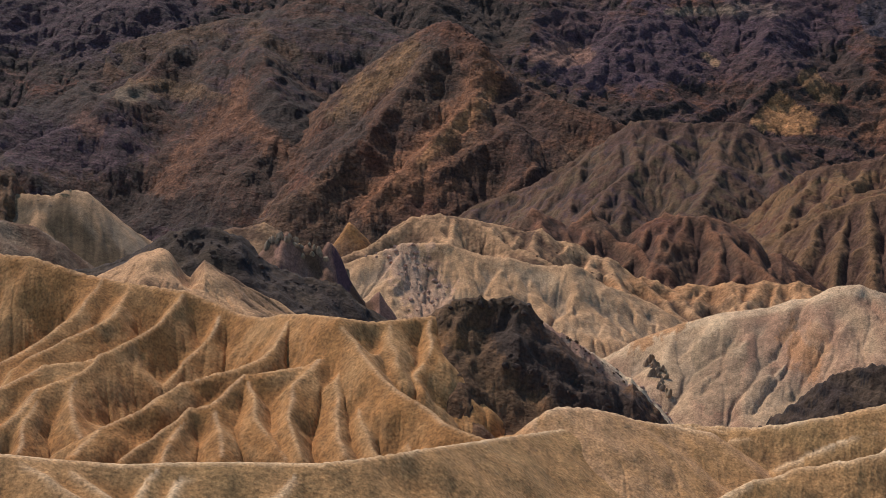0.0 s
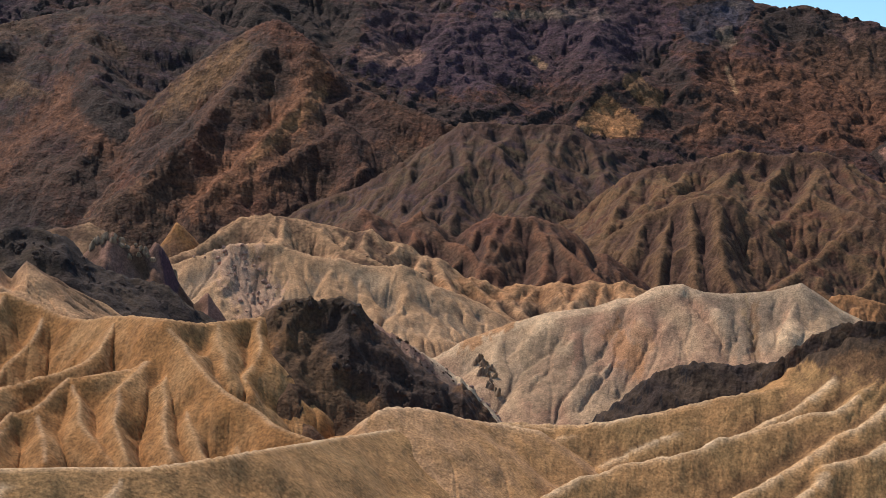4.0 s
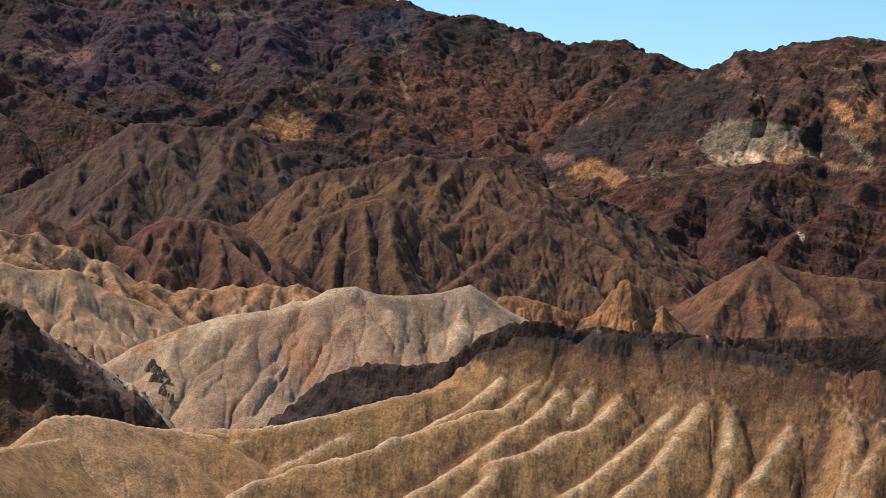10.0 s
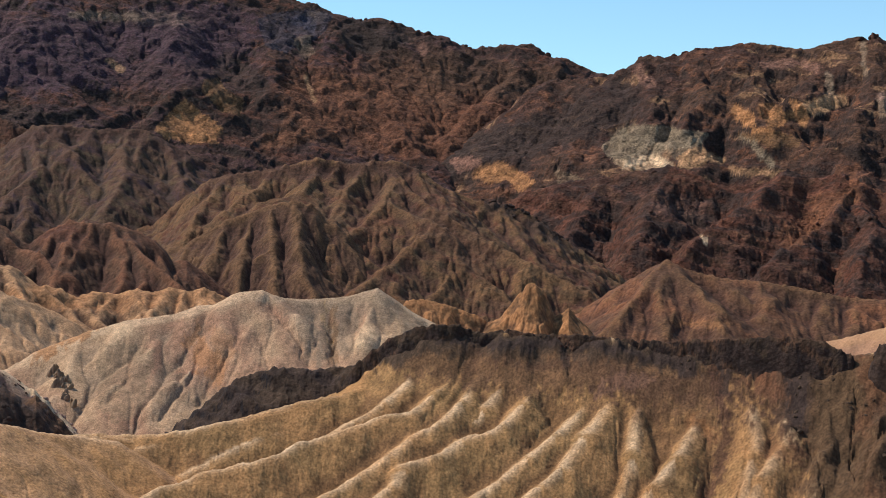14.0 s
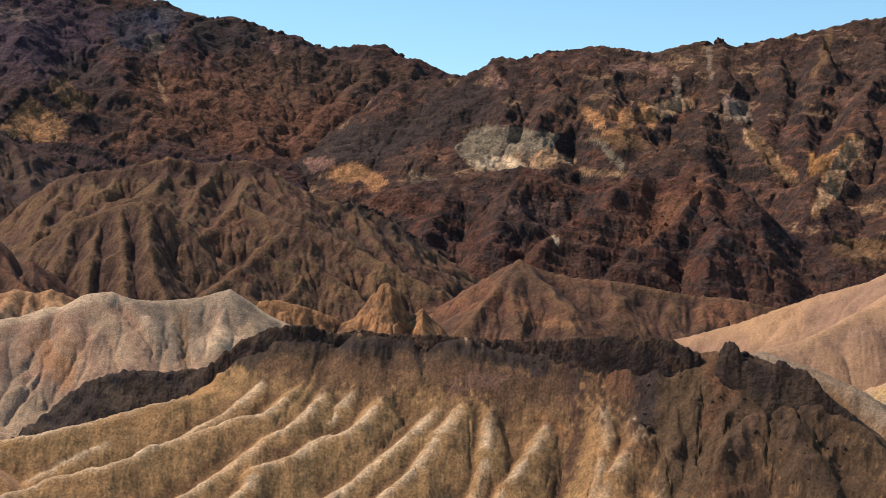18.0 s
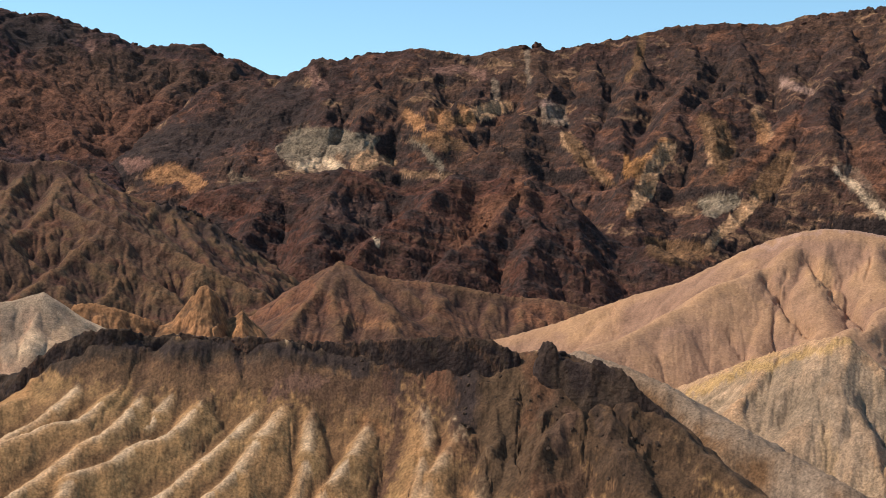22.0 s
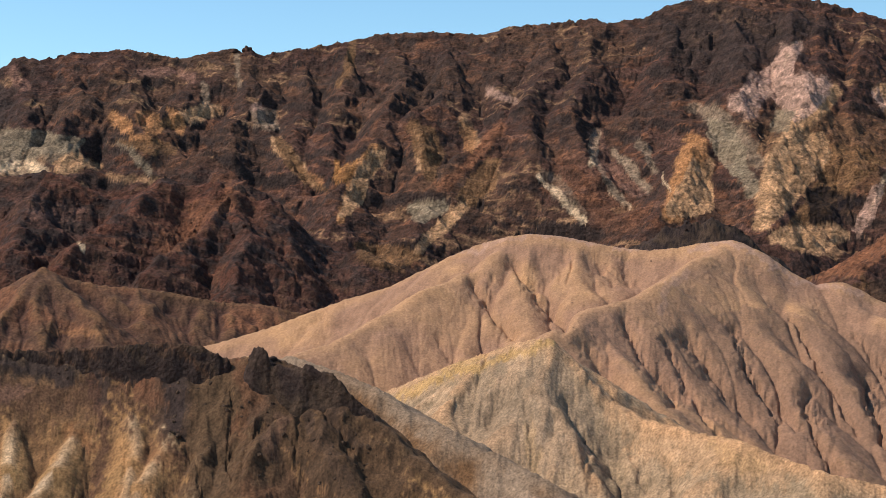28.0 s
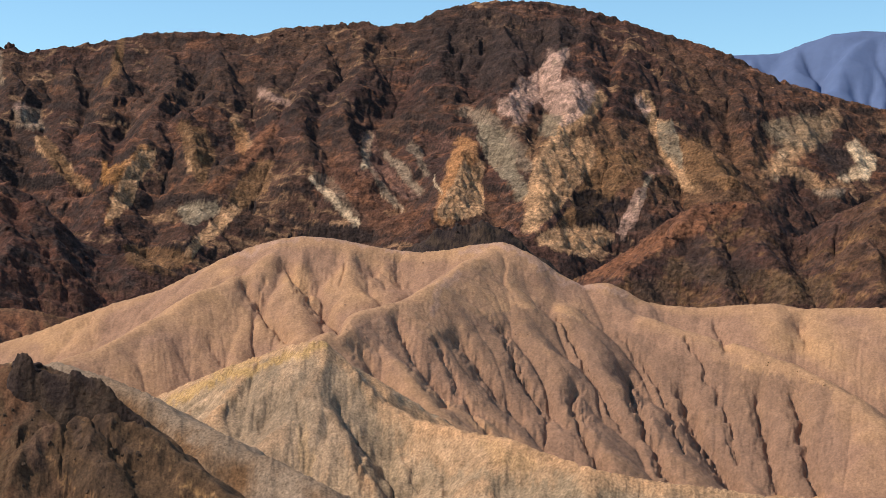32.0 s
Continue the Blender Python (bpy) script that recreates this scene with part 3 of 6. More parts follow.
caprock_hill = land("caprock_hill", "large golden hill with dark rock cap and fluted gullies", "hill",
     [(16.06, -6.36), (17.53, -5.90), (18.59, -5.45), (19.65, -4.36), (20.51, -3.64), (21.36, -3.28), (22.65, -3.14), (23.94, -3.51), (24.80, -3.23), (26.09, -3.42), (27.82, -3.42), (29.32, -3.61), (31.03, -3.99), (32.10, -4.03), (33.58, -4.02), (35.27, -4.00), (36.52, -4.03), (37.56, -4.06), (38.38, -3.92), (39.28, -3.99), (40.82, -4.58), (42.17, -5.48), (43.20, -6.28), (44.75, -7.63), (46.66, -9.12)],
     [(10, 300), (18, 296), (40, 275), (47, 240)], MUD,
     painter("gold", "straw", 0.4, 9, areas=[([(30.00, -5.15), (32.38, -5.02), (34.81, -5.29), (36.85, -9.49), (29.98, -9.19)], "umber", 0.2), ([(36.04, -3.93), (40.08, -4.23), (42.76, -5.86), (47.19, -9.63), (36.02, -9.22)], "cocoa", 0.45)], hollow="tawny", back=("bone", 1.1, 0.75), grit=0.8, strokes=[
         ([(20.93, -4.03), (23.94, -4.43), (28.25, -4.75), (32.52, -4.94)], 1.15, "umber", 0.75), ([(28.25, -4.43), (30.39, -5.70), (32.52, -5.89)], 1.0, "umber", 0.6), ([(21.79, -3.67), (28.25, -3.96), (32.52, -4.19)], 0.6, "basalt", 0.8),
         # several dark strokes paint the cap's cast shadow and other shade; some are rock
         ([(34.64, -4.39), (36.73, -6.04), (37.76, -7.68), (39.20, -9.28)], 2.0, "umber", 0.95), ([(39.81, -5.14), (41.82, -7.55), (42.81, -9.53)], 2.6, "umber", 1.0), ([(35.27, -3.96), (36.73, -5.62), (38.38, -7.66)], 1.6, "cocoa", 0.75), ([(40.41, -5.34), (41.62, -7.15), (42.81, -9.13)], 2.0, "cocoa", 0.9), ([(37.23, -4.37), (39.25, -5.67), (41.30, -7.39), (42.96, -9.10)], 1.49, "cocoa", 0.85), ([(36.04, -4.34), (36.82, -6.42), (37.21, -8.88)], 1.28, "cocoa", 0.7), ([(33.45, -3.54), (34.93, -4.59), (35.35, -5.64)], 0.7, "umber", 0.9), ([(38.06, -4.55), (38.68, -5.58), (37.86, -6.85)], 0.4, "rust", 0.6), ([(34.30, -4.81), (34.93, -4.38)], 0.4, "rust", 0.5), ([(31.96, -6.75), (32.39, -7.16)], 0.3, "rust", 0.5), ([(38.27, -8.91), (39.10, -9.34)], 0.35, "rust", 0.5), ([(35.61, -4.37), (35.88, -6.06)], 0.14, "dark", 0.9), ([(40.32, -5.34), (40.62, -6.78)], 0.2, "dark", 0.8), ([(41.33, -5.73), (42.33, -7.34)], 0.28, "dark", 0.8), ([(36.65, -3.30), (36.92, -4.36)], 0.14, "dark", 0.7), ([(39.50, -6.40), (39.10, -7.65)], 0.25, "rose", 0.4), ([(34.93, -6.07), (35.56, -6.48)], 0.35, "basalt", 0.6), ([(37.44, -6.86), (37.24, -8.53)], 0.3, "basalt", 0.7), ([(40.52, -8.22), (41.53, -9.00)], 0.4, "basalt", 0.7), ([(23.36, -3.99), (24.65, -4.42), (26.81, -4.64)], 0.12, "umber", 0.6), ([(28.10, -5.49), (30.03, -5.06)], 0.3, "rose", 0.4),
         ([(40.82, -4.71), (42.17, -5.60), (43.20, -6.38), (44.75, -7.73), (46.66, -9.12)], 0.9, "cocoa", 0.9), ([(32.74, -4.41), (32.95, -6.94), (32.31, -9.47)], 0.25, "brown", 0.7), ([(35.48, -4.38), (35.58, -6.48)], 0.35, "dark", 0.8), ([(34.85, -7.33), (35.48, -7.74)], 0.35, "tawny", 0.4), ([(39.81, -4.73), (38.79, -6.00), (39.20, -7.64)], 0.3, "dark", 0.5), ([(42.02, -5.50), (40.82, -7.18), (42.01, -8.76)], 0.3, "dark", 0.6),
         ([(18.71, -4.77), (20.06, -4.27), (21.10, -3.76), (23.00, -3.42), (25.12, -3.61), (26.83, -3.75), (28.98, -3.85), (31.13, -4.15), (33.28, -4.11), (35.43, -4.36), (37.14, -4.35)], 0.43, "basalt", 0.95), ([(22.15, -3.58), (25.12, -3.74), (28.98, -3.98), (31.13, -4.28)], 0.21, "dark", 0.9), ([(35.64, -3.93), (35.68, -6.48)], 0.47, "dark", 0.9), ([(33.13, -4.37), (33.22, -5.43)], 0.26, "dark", 0.85), ([(31.39, -3.94), (31.60, -4.69)], 0.34, "dark", 0.9), ([(26.94, -3.71), (27.09, -4.56)], 0.26, "dark", 0.7), ([(34.14, -4.36), (34.57, -5.43)], 0.47, "rust", 0.5), ([(36.71, -4.35), (37.13, -6.89), (36.70, -8.79)], 0.85, "olive", 0.6), ([(23.63, -4.53), (24.31, -4.33), (24.37, -5.39)], 0.06, "umber", 0.8), ([(31.77, -6.50), (32.20, -6.93)], 0.26, "ochre", 0.35), ([(34.57, -7.55), (35.64, -7.54)], 0.38, "rust", 0.3)]),
     spurs=[([(19.76, -5.03), (18.90, -5.40), (18.03, -5.76), (16.85, -5.87), (15.66, -6.32), (13.73, -6.73), (12.55, -7.02), (10.74, -7.12), (9.26, -7.02), (7.79, -7.05), (6.60, -7.45)], {"k": 0.85, "side": 0.85}),
            ([(12.55, -7.19), (11.17, -7.59), (9.47, -7.98), (8.00, -8.37), (7.37, -8.67), (5.92, -8.89), (4.68, -9.35), (4.27, -9.58)], {"r": 262, "k": 0.6, "side": 0.85}),
            ([(10.53, -7.41), (8.21, -8.00), (7.16, -8.39), (5.30, -8.57), (3.87, -8.87), (2.65, -9.43)], {"r": 256, "k": 0.55, "side": 0.85}),
            ([(19.33, -5.12), (18.47, -5.93), (17.69, -6.25), (16.74, -6.79), (15.88, -7.10), (14.81, -7.52), (13.73, -8.04), (12.66, -8.62)], {"k": 0.66, "side": 0.9}),
            [(21.26, -4.96), (20.19, -5.93), (19.11, -6.61), (18.04, -7.17)],
            ([(22.98, -4.84), (22.12, -5.59), (21.26, -6.35), (20.19, -6.52), (19.11, -6.89), (18.04, -7.21), (16.96, -7.53), (15.88, -8.06), (14.59, -8.30), (13.30, -8.57), (11.81, -9.03), (10.53, -9.63)], {"k": 0.52, "side": 0.9}),
            ([(18.04, -7.42), (17.61, -8.23), (16.74, -8.31), (15.67, -8.79), (14.59, -9.52), (14.16, -9.94)], {"r": 259}),
            ([(23.62, -5.30), (23.19, -5.90), (22.34, -6.76), (21.26, -7.30), (20.41, -7.94), (19.33, -8.69), (18.04, -9.37), (17.18, -9.83)], {"k": 0.5, "side": 0.9}),
            ([(25.74, -5.66), (25.53, -5.94), (24.68, -6.84), (24.05, -7.16), (23.19, -7.34), (22.34, -7.92), (20.84, -8.36), (20.51, -9.10), (19.55, -9.82)], {"k": 0.5, "side": 0.9}),
            [(24.68, -5.46), (24.04, -6.10), (23.62, -6.64)],
            ([(27.84, -6.09), (26.80, -7.11), (25.74, -7.97), (24.69, -8.83), (23.62, -9.52)], {"k": 0.55, "side": 0.9}), ([(28.88, -5.92), (27.84, -7.09), (27.01, -8.36), (26.17, -9.01), (25.32, -9.74)], {"k": 0.55, "side": 0.9}),
            [(29.81, -6.11), (29.51, -7.67), (29.20, -9.62)], [(32.16, -6.46), (31.35, -7.82), (30.54, -8.88), (30.13, -9.59)],
            [(34.02, -5.66), (34.13, -7.57), (33.70, -9.67)], [(35.31, -6.08), (35.31, -7.32), (34.41, -8.49), (33.98, -9.50)], [(36.79, -6.27), (36.58, -7.96), (36.15, -9.51)],
            [(38.59, -6.04), (38.37, -8.57), (38.06, -9.60)], [(40.98, -4.95), (39.95, -6.22), (38.94, -6.97), (38.23, -8.28)], [(41.81, -5.14), (40.98, -5.91), (41.66, -7.76), (42.24, -9.31)]],
     k=0.64, side=0.95, steep=0.9, soft=1.2, near=125, rows=360, cell=7, warp=0.6, seed=7, step=0.03, rough=0.4, fade=4.0, lift=1.2,
     rocky=[([(19.6, -4.6), (20.4, -3.9), (21.4, -3.55), (24.0, -3.75), (29.0, -3.85), (32.0, -4.1), (34.5, -4.15)], 0.4, 0.9), ([(34.64, -4.39), (36.73, -6.04), (38.38, -8.08)], 1.5, 1.1), ([(40.41, -5.13), (42.02, -7.14), (42.81, -9.13)], 2.4, 2.0)],
     cuts=[([(33.05, -5.93), (32.71, -7.16), (32.17, -9.37)], 0.06, 0.24), ([(34.00, -6.87), (33.77, -7.77), (33.49, -9.45)], 0.05, 0.42), ([(37.75, -5.10), (37.65, -7.07), (37.61, -8.62)], 0.08, 0.63), ([(38.97, -6.14), (38.38, -7.26), (37.86, -8.62)], 0.06, 0.49),
           ([(32.81, -5.46), (32.49, -6.95), (31.85, -9.06)], 0.04, 0.17), ([(36.19, -7.52), (36.65, -9.17)], 0.06, 0.56), ([(40.93, -5.33), (41.93, -6.74), (42.73, -7.73)], 0.12, 0.98), ([(40.32, -5.55), (40.12, -7.41), (40.32, -9.05)], 0.08, 0.63),
           ([(23.36, -3.99), (22.50, -5.69), (21.65, -6.64)], 0.07, 0.28), ([(27.35, -4.53), (26.81, -6.14), (25.62, -7.62)], 0.07, 0.32), ([(28.96, -6.45), (28.96, -7.83), (29.17, -9.30)], 0.05, 0.21), ([(31.11, -5.90), (30.78, -7.81), (30.03, -9.29)], 0.06, 0.21), ([(24.22, -4.32), (24.44, -4.85), (24.33, -5.49)], 0.04, 0.17)], water=0.1, smooth=0.8, uneven=0.14)
land("caprock", "black crumbling rock cap", "rock",
     [(18.38, -5.45), (19.01, -4.57), (19.65, -4.02), (20.29, -3.60), (21.36, -3.11), (22.65, -2.99), (23.94, -3.36), (24.80, -3.21), (26.09, -3.40), (27.82, -3.40), (29.32, -3.57), (31.03, -3.63), (32.10, -3.56), (33.58, -3.48), (35.27, -3.39), (36.52, -3.52), (37.35, -3.97)],
     # black beds and dark steep faces: basalt, with shadowed pockets painted in
     [(16, 295), (30, 284.2), (40, 271)], LAVA, painter("basalt", "umber", 0.25, 4, beds=[("black", -0.3, 0.3)], steepc="dark", steep_at=2.5),
     k=1.0, side=2.0, steep=3.0, soft=0.3, near=262, rows=130, back=20, cell=6, seed=8, step=0.03, crag=1.3, rough=0.9, cuts=notches(16, 40, 30, 71), ends=0.3, water=0.06, parent=caprock_hill)
land("caprock", "black crumbling rock knob", "rock",
     [(38.30, -4.25), (38.42, -4.00), (38.52, -3.66), (38.67, -3.58), (38.87, -3.62), (39.01, -3.74), (39.12, -4.16), (39.81, -4.39), (40.31, -4.43), (40.45, -4.22), (40.62, -4.26), (40.82, -4.46), (41.42, -4.61), (41.82, -4.89), (42.17, -5.37), (43.00, -6.21)],
     [(38, 272), (47, 250)], LAVA, painter("dark", "basalt", 0.4, 4),
     k=1.0, side=2.4, steep=3.4, soft=0.3, near=240, rows=130, back=20, cell=6, seed=9, step=0.03, crag=0.5, rough=0.6, cuts=notches(38, 46, 9, 72), ends=0.3, water=0.06, parent=caprock_hill)
land("outcrop", "dark basalt outcrop", "rock",
     [(11.52, -7.38), (11.93, -6.99), (12.95, -6.29), (13.77, -5.58), (14.02, -5.42), (14.60, -5.01), (16.06, -4.61), (17.53, -4.72), (19.01, -4.57), (20.08, -4.41)],
     [(10, 318), (20, 312)], LAVA, painter("dark", "basalt", 0.5, 5, steepc="black", steep_at=1.4),
     k=0.8, side=1.0, steep=0.9, soft=0.5, near=255, rows=110, back=20, cell=8, seed=10, step=0.03, crag=2.3, rough=1.6, ends=0.3, water=0.06, parent=caprock_hill)
rocks_along(caprock_hill, "caprock_hill", [(38.38, -4.02), (39.81, -4.73), (42.02, -5.91)], 50, 0.4, 1.8, 0.15, 2)
rocks_along(caprock_hill, "caprock_hill", [(40.0, -5.2), (41.6, -6.6), (42.8, -8.4)], 60, 0.4, 1.5, 0.8, 15, "basalt", LAVA, -0.25)
rocks_along(caprock_hill, "caprock_hill", [(36.2, -4.6), (37.6, -5.8), (38.6, -7.8)], 40, 0.3, 1.2, 0.7, 16, "basalt", LAVA, -0.25)
rocks_along(caprock_hill, "caprock_hill", [(26.89, -3.53), (27.04, -4.37)], 10, 0.4, 1.2, 0.08, 13, "brown", LAVA, -0.1)
rocks_along(caprock_hill, "caprock_hill", [(30.53, -3.69), (31.55, -3.78), (31.65, -4.50)], 20, 0.5, 1.6, 0.15, 14, "basalt", LAVA, -0.15)
rocks_along(caprock_hill, "caprock_hill", [(35.37, -4.38), (35.58, -6.48), (35.48, -6.90)], 12, 0.5, 1.6, 0.15, 3, "basalt", LAVA, -0.1)

dark_butte = land("dark_butte", "dark brown basalt butte with crumbling cliffs", "butte",
     [(-3.09, -4.30), (-2.02, -3.87), (-0.94, -3.23), (0.24, -2.47), (0.99, -2.26), (1.86, -2.36), (2.72, -2.23), (3.47, -2.68), (3.68, -3.21), (4.44, -3.74), (4.86, -4.28), (5.93, -5.12), (6.79, -5.75), (6.95, -6.30)],
     # dark strokes: black crag on the right, plus the overhang's shade painted in
     285, LAVA, painter("umber", "tawny", 0.3, 8, steepc="dark", steep_at=1.5, strokes=[([(1.08, -2.67), (2.55, -2.36), (3.19, -3.00), (2.55, -4.06)], 0.55, "basalt", 0.9), ([(2.55, -3.84), (3.61, -4.70), (5.10, -5.57), (6.82, -6.32)], 0.96, "dark", 0.85), ([(2.98, -4.27), (3.08, -5.76)], 0.47, "dark", 0.9), ([(-1.10, -4.65), (-0.17, -3.82), (0.45, -3.83)], 0.34, "ochre", 0.7), ([(0.45, -2.98), (1.08, -4.68), (2.98, -6.81)], 1.06, "cocoa", 0.6)]),
     spurs=[[(0.99, -2.28), (0.35, -3.87), (0.57, -5.58), (1.43, -7.28)], ([(2.72, -2.27), (2.93, -4.29), (3.80, -5.56), (4.66, -6.83)], {"k": 1.2}), ([(3.79, -3.32), (4.87, -4.92), (6.36, -5.96), (7.00, -6.80)], {"k": 1.8})],
     k=0.75, side=0.9, steep=0.95, soft=1.0, near=200, rows=150, cell=12, seed=11, crag=1.1, rough=0.8, step=0.03,
     rocky=[([(0.35, -2.58), (1.86, -2.40), (3.15, -2.68)], 0.7, 1.6), ([(2.51, -4.72), (3.80, -5.35), (5.51, -5.76), (6.79, -6.38)], 1.0, 2.2)], water=0.1)

rocks_along(dark_butte, "dark_butte", [(0.35, -2.68), (1.86, -2.57), (2.93, -2.67), (3.58, -3.53)], 24, 0.6, 2.4, 0.15, 4, sink=-0.3)
rocks_along(dark_butte, "dark_butte", [(2.72, -4.72), (3.80, -5.35), (5.51, -5.55), (6.79, -6.38)], 30, 0.6, 2.4, 0.25, 5, sink=-0.3)

banded_slope = land("banded_slope", "grey and pink banded slope with rock fins", "slope",
     [(3.15, -2.74), (3.79, -3.21), (5.72, -4.37), (7.42, -5.52), (8.48, -6.67), (9.12, -7.39)],
     340, MUD, painter("rose", "bone", 0.5, 6, patches=[(5.5, -5.0, 3, 0.15, -40, "dark", 0.8)]),
     k=0.6, side=0.8, steep=0.8, near=260, rows=70, cell=10, seed=13, crag=0.7)

pale_hill = land("pale_hill", "pale cream badland hump with striped beds", "hill",
     [(6.12, -4.57), (7.37, -3.85), (9.05, -3.23), (10.53, -2.81), (12.23, -2.60), (13.09, -2.29), (13.73, -2.24), (14.59, -1.79), (15.45, -1.71), (16.31, -2.01), (17.17, -2.07), (18.68, -1.97), (19.32, -1.79), (19.86, -1.64), (20.40, -1.96), (21.26, -2.60), (21.90, -2.92), (22.97, -3.35), (24.47, -3.76)],
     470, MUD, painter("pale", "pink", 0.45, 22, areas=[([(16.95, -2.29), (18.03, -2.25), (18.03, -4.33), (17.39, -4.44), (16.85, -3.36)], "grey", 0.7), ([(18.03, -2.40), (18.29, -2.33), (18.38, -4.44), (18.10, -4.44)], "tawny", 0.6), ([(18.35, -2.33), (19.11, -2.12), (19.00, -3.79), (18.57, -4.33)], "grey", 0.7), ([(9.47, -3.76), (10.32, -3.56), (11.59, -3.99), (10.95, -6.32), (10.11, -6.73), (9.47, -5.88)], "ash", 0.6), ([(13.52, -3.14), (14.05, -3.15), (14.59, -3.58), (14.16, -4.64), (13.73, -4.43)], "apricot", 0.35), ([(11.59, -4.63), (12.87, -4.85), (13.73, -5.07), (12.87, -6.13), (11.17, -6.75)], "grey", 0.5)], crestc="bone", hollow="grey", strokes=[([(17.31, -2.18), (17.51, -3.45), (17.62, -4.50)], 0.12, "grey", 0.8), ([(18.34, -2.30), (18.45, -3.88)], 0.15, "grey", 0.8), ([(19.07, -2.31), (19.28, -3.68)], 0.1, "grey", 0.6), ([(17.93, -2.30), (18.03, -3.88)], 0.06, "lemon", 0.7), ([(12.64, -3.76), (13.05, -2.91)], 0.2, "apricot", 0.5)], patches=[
         (18.6, -2.2, 2.2, 0.7, 0, "grey", 0.6), (8.5, -3.3, 1.3, 0.35, 35, "apricot", 0.8), (13.5, -4.4, 0.4, 1.0, 20, "apricot", 0.6)]),
     spurs=[[(12.14, -2.73), (11.16, -4.05), (10.31, -5.08), (9.72, -6.25), (9.33, -7.39)], [(13.29, -2.36), (13.56, -3.72), (12.44, -5.04), (11.45, -6.65), (11.00, -7.55)],
            [(15.66, -1.77), (16.74, -2.61), (17.39, -3.79), (17.28, -4.65)], [(19.86, -1.68), (19.54, -2.93), (19.11, -4.01), (18.47, -5.08)], [(9.05, -3.25), (8.42, -4.60), (7.79, -5.85)], [(13.73, -2.29), (14.16, -3.79), (12.87, -5.49)]],
     k=0.6, side=0.6, steep=0.75, soft=1.6, near=330, rows=190, cell=16, seed=17, water=0.22, smooth=0.6, uneven=0.1,
     cuts=[([(13.52, -2.93), (12.87, -4.64), (11.70, -6.33)], 0.30, 1.21), ([(10.95, -3.77), (10.32, -5.04), (9.89, -5.67)], 0.30, 0.83), ([(15.88, -2.18), (16.85, -3.47), (17.17, -4.44)], 0.30, 1.10), ([(18.03, -2.61), (18.16, -4.33)], 0.30, 0.88), ([(17.51, -2.61), (17.49, -4.01)], 0.30, 0.77), ([(19.00, -2.29), (18.85, -4.01)], 0.30, 0.88), ([(14.59, -3.15), (13.73, -4.86), (13.09, -5.92)], 0.30, 0.88), ([(15.45, -3.36), (15.66, -4.65)], 0.30, 0.66), ([(12.77, -3.57), (12.55, -4.85)], 0.30, 0.66), ([(20.29, -2.93), (19.76, -4.22)], 0.30, 0.66), ([(13.52, -2.93), (12.87, -4.64), (11.70, -6.33)], 0.09, 0.73), ([(10.95, -3.77), (10.32, -5.04), (9.89, -5.67)], 0.09, 0.49), ([(15.88, -2.18), (16.85, -3.47), (17.17, -4.44)], 0.09, 0.66), ([(18.03, -2.61), (18.16, -4.33)], 0.09, 0.53), ([(17.51, -2.61), (17.49, -4.01)], 0.09, 0.46), ([(19.00, -2.29), (18.85, -4.01)], 0.09, 0.53), ([(14.59, -3.15), (13.73, -4.86), (13.09, -5.92)], 0.09, 0.53), ([(15.45, -3.36), (15.66, -4.65)], 0.09, 0.40), ([(12.77, -3.57), (12.55, -4.85)], 0.09, 0.40), ([(20.29, -2.93), (19.76, -4.22)], 0.09, 0.40)])

# ---- middle ground ----
cream_ridge = land("cream_ridge", "cream badland ridge with sharp spurs", "ridge",
     [(-3.96, -1.08), (-2.67, -0.65), (-2.02, -0.43), (-1.38, -0.21), (0.13, -0.21), (0.99, -0.53), (1.85, -0.75), (2.61, -0.79), (3.57, -1.07), (4.64, -1.06), (4.96, -1.00), (5.50, -1.27), (5.93, -1.70), (6.78, -2.02), (7.84, -2.44), (9.11, -3.17), (10.16, -3.69)],
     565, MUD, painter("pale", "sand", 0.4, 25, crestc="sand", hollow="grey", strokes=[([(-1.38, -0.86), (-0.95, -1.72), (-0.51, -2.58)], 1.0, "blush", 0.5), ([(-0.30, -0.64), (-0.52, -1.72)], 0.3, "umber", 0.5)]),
     spurs=[[(2.61, -0.83), (2.07, -1.71), (1.53, -2.25), (1.21, -3.01)], [(4.90, -1.04), (5.07, -2.13), (4.65, -2.99), (4.22, -3.85)], [(0.99, -0.58), (0.56, -1.50), (0.35, -2.58)], [(-1.38, -0.26), (-1.81, -1.51), (-2.02, -3.01)], [(3.57, -1.11), (3.47, -2.14), (3.15, -3.00)], [(5.93, -1.74), (6.36, -2.77), (6.14, -3.62)], [(6.99, -2.12), (7.42, -2.97), (7.21, -3.83)]],
     k=0.6, side=0.65, steep=0.8, soft=0.9, near=430, rows=150, cell=15, seed=19, rocky=[([(-1.38, -0.75), (-0.95, -1.72), (-0.51, -2.80)], 1.1, 1.8)], water=0.4, uneven=0.18, crag=0.7)

dark_hill = land("dark_hill", "black-brown rugged lava hill", "hill",
     [(-13.41, -1.27), (-12.18, -0.86), (-11.14, -0.33), (-10.31, 0.20), (-9.48, 0.37), (-8.43, 0.37), (-8.21, 0.10), (-7.58, 0.10), (-7.16, -0.43), (-6.73, -0.97), (-5.24, -1.51), (-3.96, -1.76), (-3.10, -2.58), (-2.02, -3.16), (-1.37, -3.66)],
     430, LAVA, painter("dark", "basalt", 0.45, 6, steepc="black", steep_at=1.2),
     k=0.6, side=0.8, steep=0.75, near=365, rows=90, cell=18, seed=23, crag=1.2, rough=0.8, auto=3, water=0.1)

